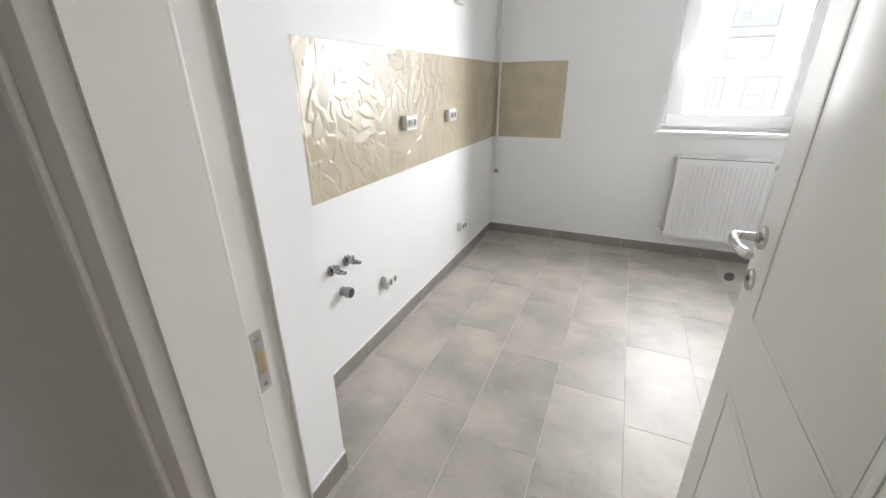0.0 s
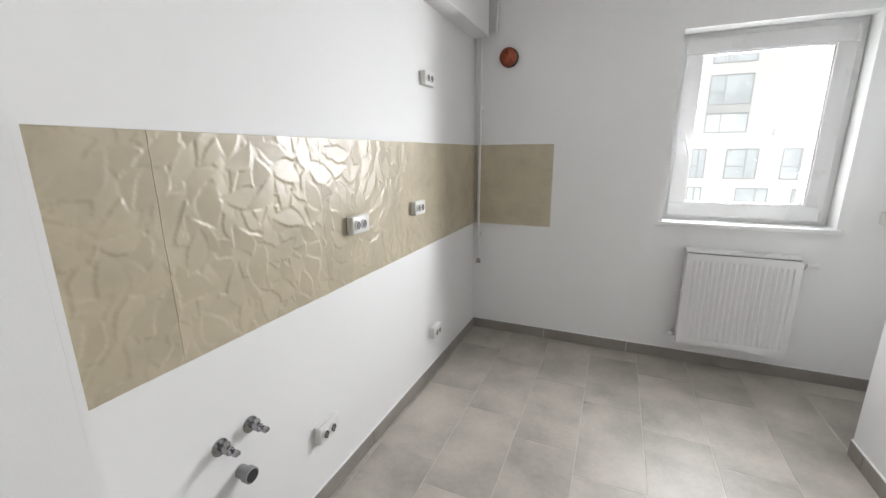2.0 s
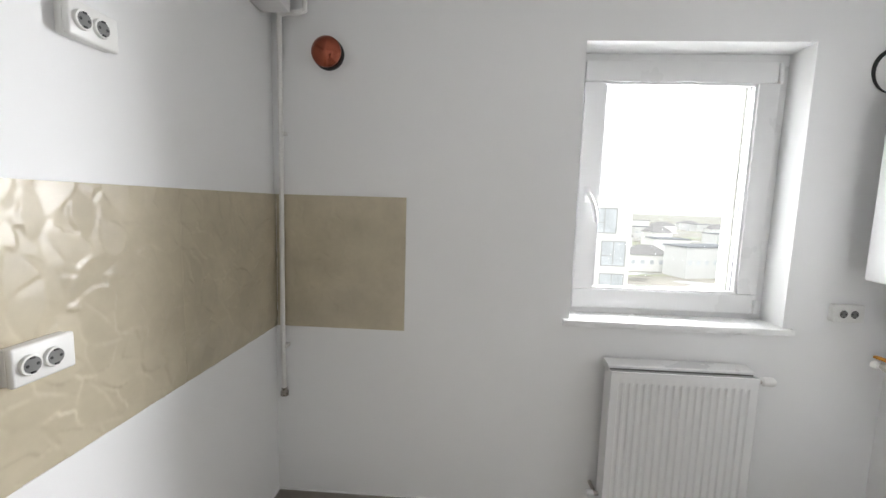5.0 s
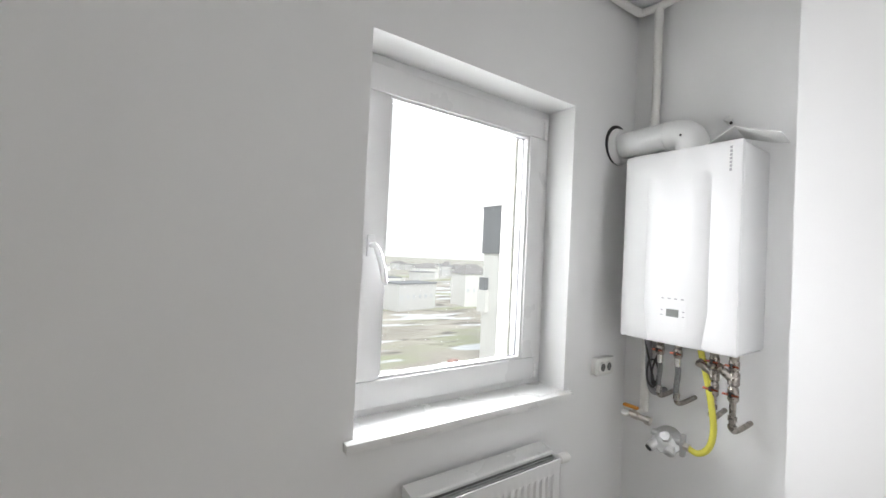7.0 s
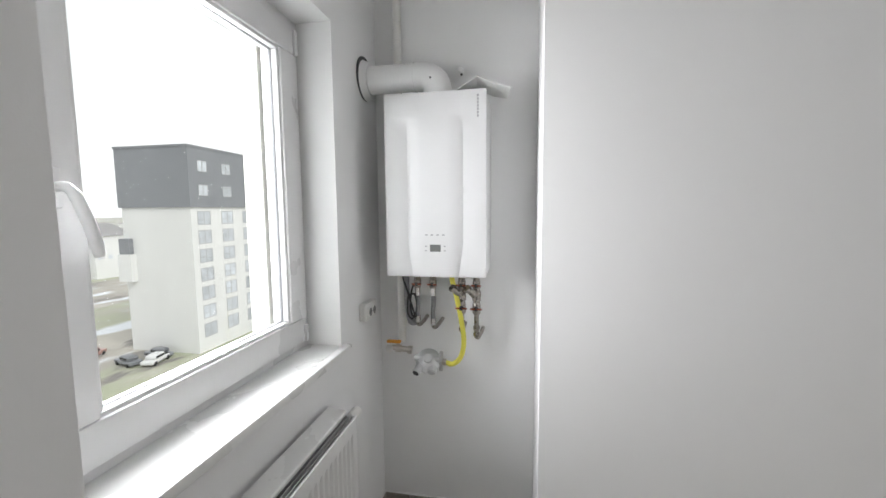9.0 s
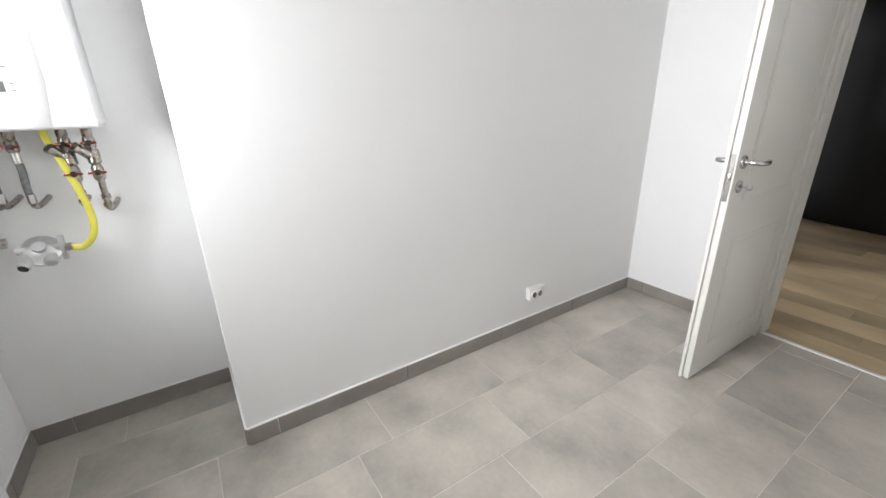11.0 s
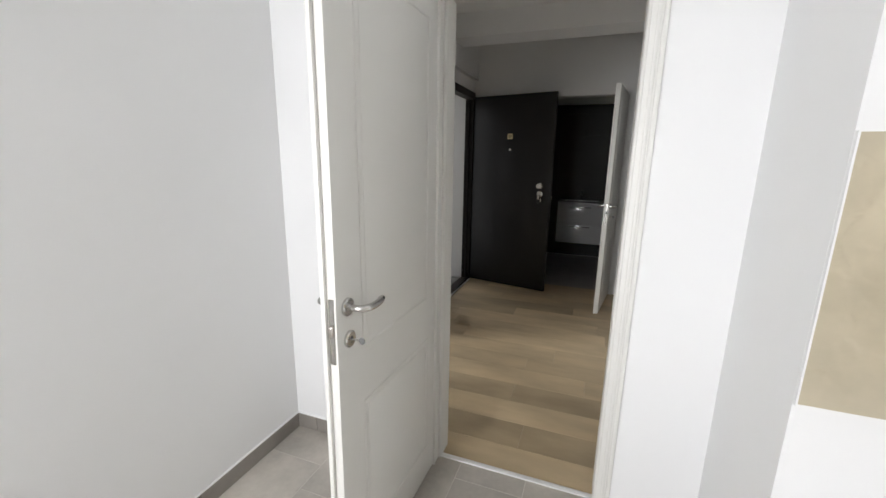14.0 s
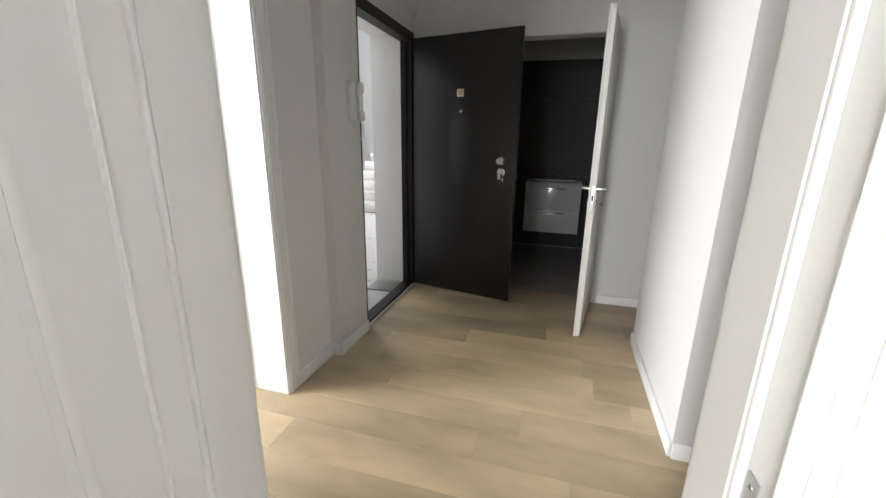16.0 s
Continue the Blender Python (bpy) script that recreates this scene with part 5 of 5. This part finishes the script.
for z in (4.0, 7.6):
    pane_unit(blockB, 1.4, 3.3, g + z, g + z + 1.7, -0.3, 0.5)
    pane_unit(blockB, 6.4, 8.4, g + z, g + z + 1.7, -0.3, 0.5)

rnd = random.Random(5)


def house(x, y, w, d, h, material, flat):
    hs = thing("house", pose(x, y, GZ, 0, 0, rnd.uniform(-15, 15)), "distant pale low-rise house", "house", "distant houses")
    part("wall", boxes((-w / 2, w / 2, -d / 2, d / 2, 0, h)), material, hs)
    if flat:
        part("roof", boxes((-w / 2 - 0.3, w / 2 + 0.3, -d / 2 - 0.3, d / 2 + 0.3, h, h + 0.5)), M_FACADE3, hs)
    else:
        bm = bmesh.new()
        v = [bm.verts.new(p) for p in ((-w / 2 - 0.5, -d / 2 - 0.5, h), (w / 2 + 0.5, -d / 2 - 0.5, h), (w / 2 + 0.5, d / 2 + 0.5, h), (-w / 2 - 0.5, d / 2 + 0.5, h), (-w * 0.2, 0, h + d * 0.35), (w * 0.2, 0, h + d * 0.35))]
        for f in ((3, 2, 1, 0), (0, 1, 5, 4), (1, 2, 5), (2, 3, 4, 5), (3, 0, 4)):
            bm.faces.new([v[i] for i in f])
        part("roof", bm, M_ROOF, hs)
    for k in range(int(w / 3.2)):
        x0 = -w / 2 + 0.8 + k * 3.2
        part("window", boxes((x0, x0 + 1.3, -d / 2 - 0.06, -d / 2 + 0.05, h * 0.45, h * 0.45 + 1.4)), M_PANE, hs)


for k in range(34):
    y = rnd.uniform(190, 600)
    x = y * rnd.uniform(0.15, 1.15)
    house(x, y, rnd.uniform(9, 24), rnd.uniform(8, 14), rnd.uniform(4, 11), rnd.choice((M_FACADE, M_FACADE2)), rnd.random() < 0.4)
house(113, 143, 13, 12, 14, M_FACADE, False)
house(80, 140, 20, 10, 10, M_FACADE2, True)
house(66, 150, 14, 9, 6, M_FACADE, False)


def car(x, y, turn, paint, label):
    c = thing("parked_car", pose(x, y, GZ, 0, 0, turn), label, "car", "parked cars")
    part("body", soft(boxes((-2.1, 2.1, -0.85, 0.85, 0.28, 0.80)), 0.12, 3), paint, c)
    part("cabin", soft(boxes((-1.3, 0.9, -0.74, 0.74, 0.78, 1.38)), 0.22, 3), paint, c)
    part("side_window", boxes((-1.0, 0.62, -0.752, 0.752, 0.92, 1.22)), M_BLACK, c)
    for px, py in ((-1.3, -0.8), (1.3, -0.8), (-1.3, 0.8), (1.3, 0.8)):
        part("wheel", lathe(bmesh.new(), (px, py - 0.1, 0.31), (0, 1, 0), ((0, 0.28), (0.02, 0.31), (0.18, 0.31), (0.2, 0.28)), 16), M_BLACK, c)


M_CARRED = mat("red_car_paint", (0.46, 0.27, 0.23), 0.3, var=0.08, scale=1, fine=8)
M_CAROR = mat("orange_car_paint", (0.56, 0.42, 0.28), 0.35, var=0.08, scale=1, fine=8)
M_CARWH = mat("white_car_paint", (0.75, 0.75, 0.75), 0.3, var=0.04, scale=1, fine=8)
for x, y, t, paint, label in ((50.0, 55.6, 80, M_CAR, "dark parked car on the muddy lot"), (46.6, 57.2, 75, M_CAR, "dark parked car on the muddy lot"), (48.0, 54.0, 12, M_CARWH, "white parked car on the muddy lot"),
                              (36.0, 54.6, 25, M_CARRED, "red parked car on the muddy lot"), (39.5, 60.6, 70, M_CAROR, "orange parked car on the muddy lot"), (35.0, 57.0, 30, M_CARWH, "white parked car on the muddy lot"),
                              (44.6, 63.8, 15, M_CARWH, "white parked car on the muddy lot"), (47.8, 65.2, 20, M_CARRED, "red parked car on the muddy lot")):
    car(x, y, t, paint, label)

# ---------------------------------------------------------------- floor pieces, last
TX, TL, JO = 0.3085, 0.605, 0.003


def slab_mesh(name, w, d, material, h=0.0075, e=0.0008):
    bm = bmesh.new()
    lo = [bm.verts.new(p) for p in ((0, 0, -h), (w, 0, -h), (w, d, -h), (0, d, -h))]
    mid = [bm.verts.new(p) for p in ((0, 0, -e), (w, 0, -e), (w, d, -e), (0, d, -e))]
    hi = [bm.verts.new(p) for p in ((e, e, 0), (w - e, e, 0), (w - e, d - e, 0), (e, d - e, 0))]
    for a, b in ((lo, mid), (mid, hi)):
        for k in range(4):
            bm.faces.new((a[k], a[(k + 1) % 4], b[(k + 1) % 4], b[k]))
    bm.faces.new(hi)
    me = bpy.data.meshes.new(name)
    bm.to_mesh(me)
    bm.free()
    me.materials.append(material)
    return me


shared = {}


def lay(name, parent, x0, x1, y0, y1, material):
    key = (name, round(x1 - x0, 4), round(y1 - y0, 4))
    if key not in shared:
        shared[key] = slab_mesh(name, x1 - x0, y1 - y0, material)
    piece(name, shared[key], parent, pose(x0, y0, 0))


for c in range(-1, 9):
    x0, x1 = 0.031 + c * TX + JO / 2, 0.031 + (c + 1) * TX - JO / 2
    y = 1.690 - 0.1485 * c - 6 * TL
    while y < YN:
        a, b = y + JO / 2, y + TL - JO / 2
        for lx, hx, ly, hy in ((0.0, XE, -0.075, YN), (XE, XN, YNIB, YN)):
            p, q, r, s = max(x0, lx), min(x1, hx), max(a, ly), min(b, hy)
            if q - p > 0.006 and s - r > 0.006:
                lay("floor_tile", floor, p, q, r, s, M_TILE)
        y += TL
PW, PL = 0.200, 1.285
for r in range(16):
    y1 = -0.264 - (r - 1) * PW if r else -0.078
    y0 = y1 - (PW if r else 0.186)
    if y1 < HB - 0.09:
        break
    x = -0.85 - (0.16 + 0.53 * r) % PL
    x = {5: 1.13 - 2 * PL, 8: 0.59 - 2 * PL, 3: 1.15 - 2 * PL}.get(r, x)
    while x < 2.53:
        p, q = max(x + 0.0004, -0.85), min(x + PL - 0.0004, HX1)
        if q - p > 0.01:
            lay("floor_board", hall_floor, p, q, max(y0 + 0.0004, HB - 0.10), y1 - 0.0004, M_WOOD)
        # boards that run on through the side room's doorway
        p, q, lo, hi = max(x + 0.0004, HX1), min(x + PL - 0.0004, 2.53), max(y0 + 0.0004, -1.214), min(y1 - 0.0004, -0.381)
        if q - p > 0.01 and hi - lo > 0.01:
            lay("floor_board", hall_floor, p, q, lo, hi, M_WOOD)
        x += PL
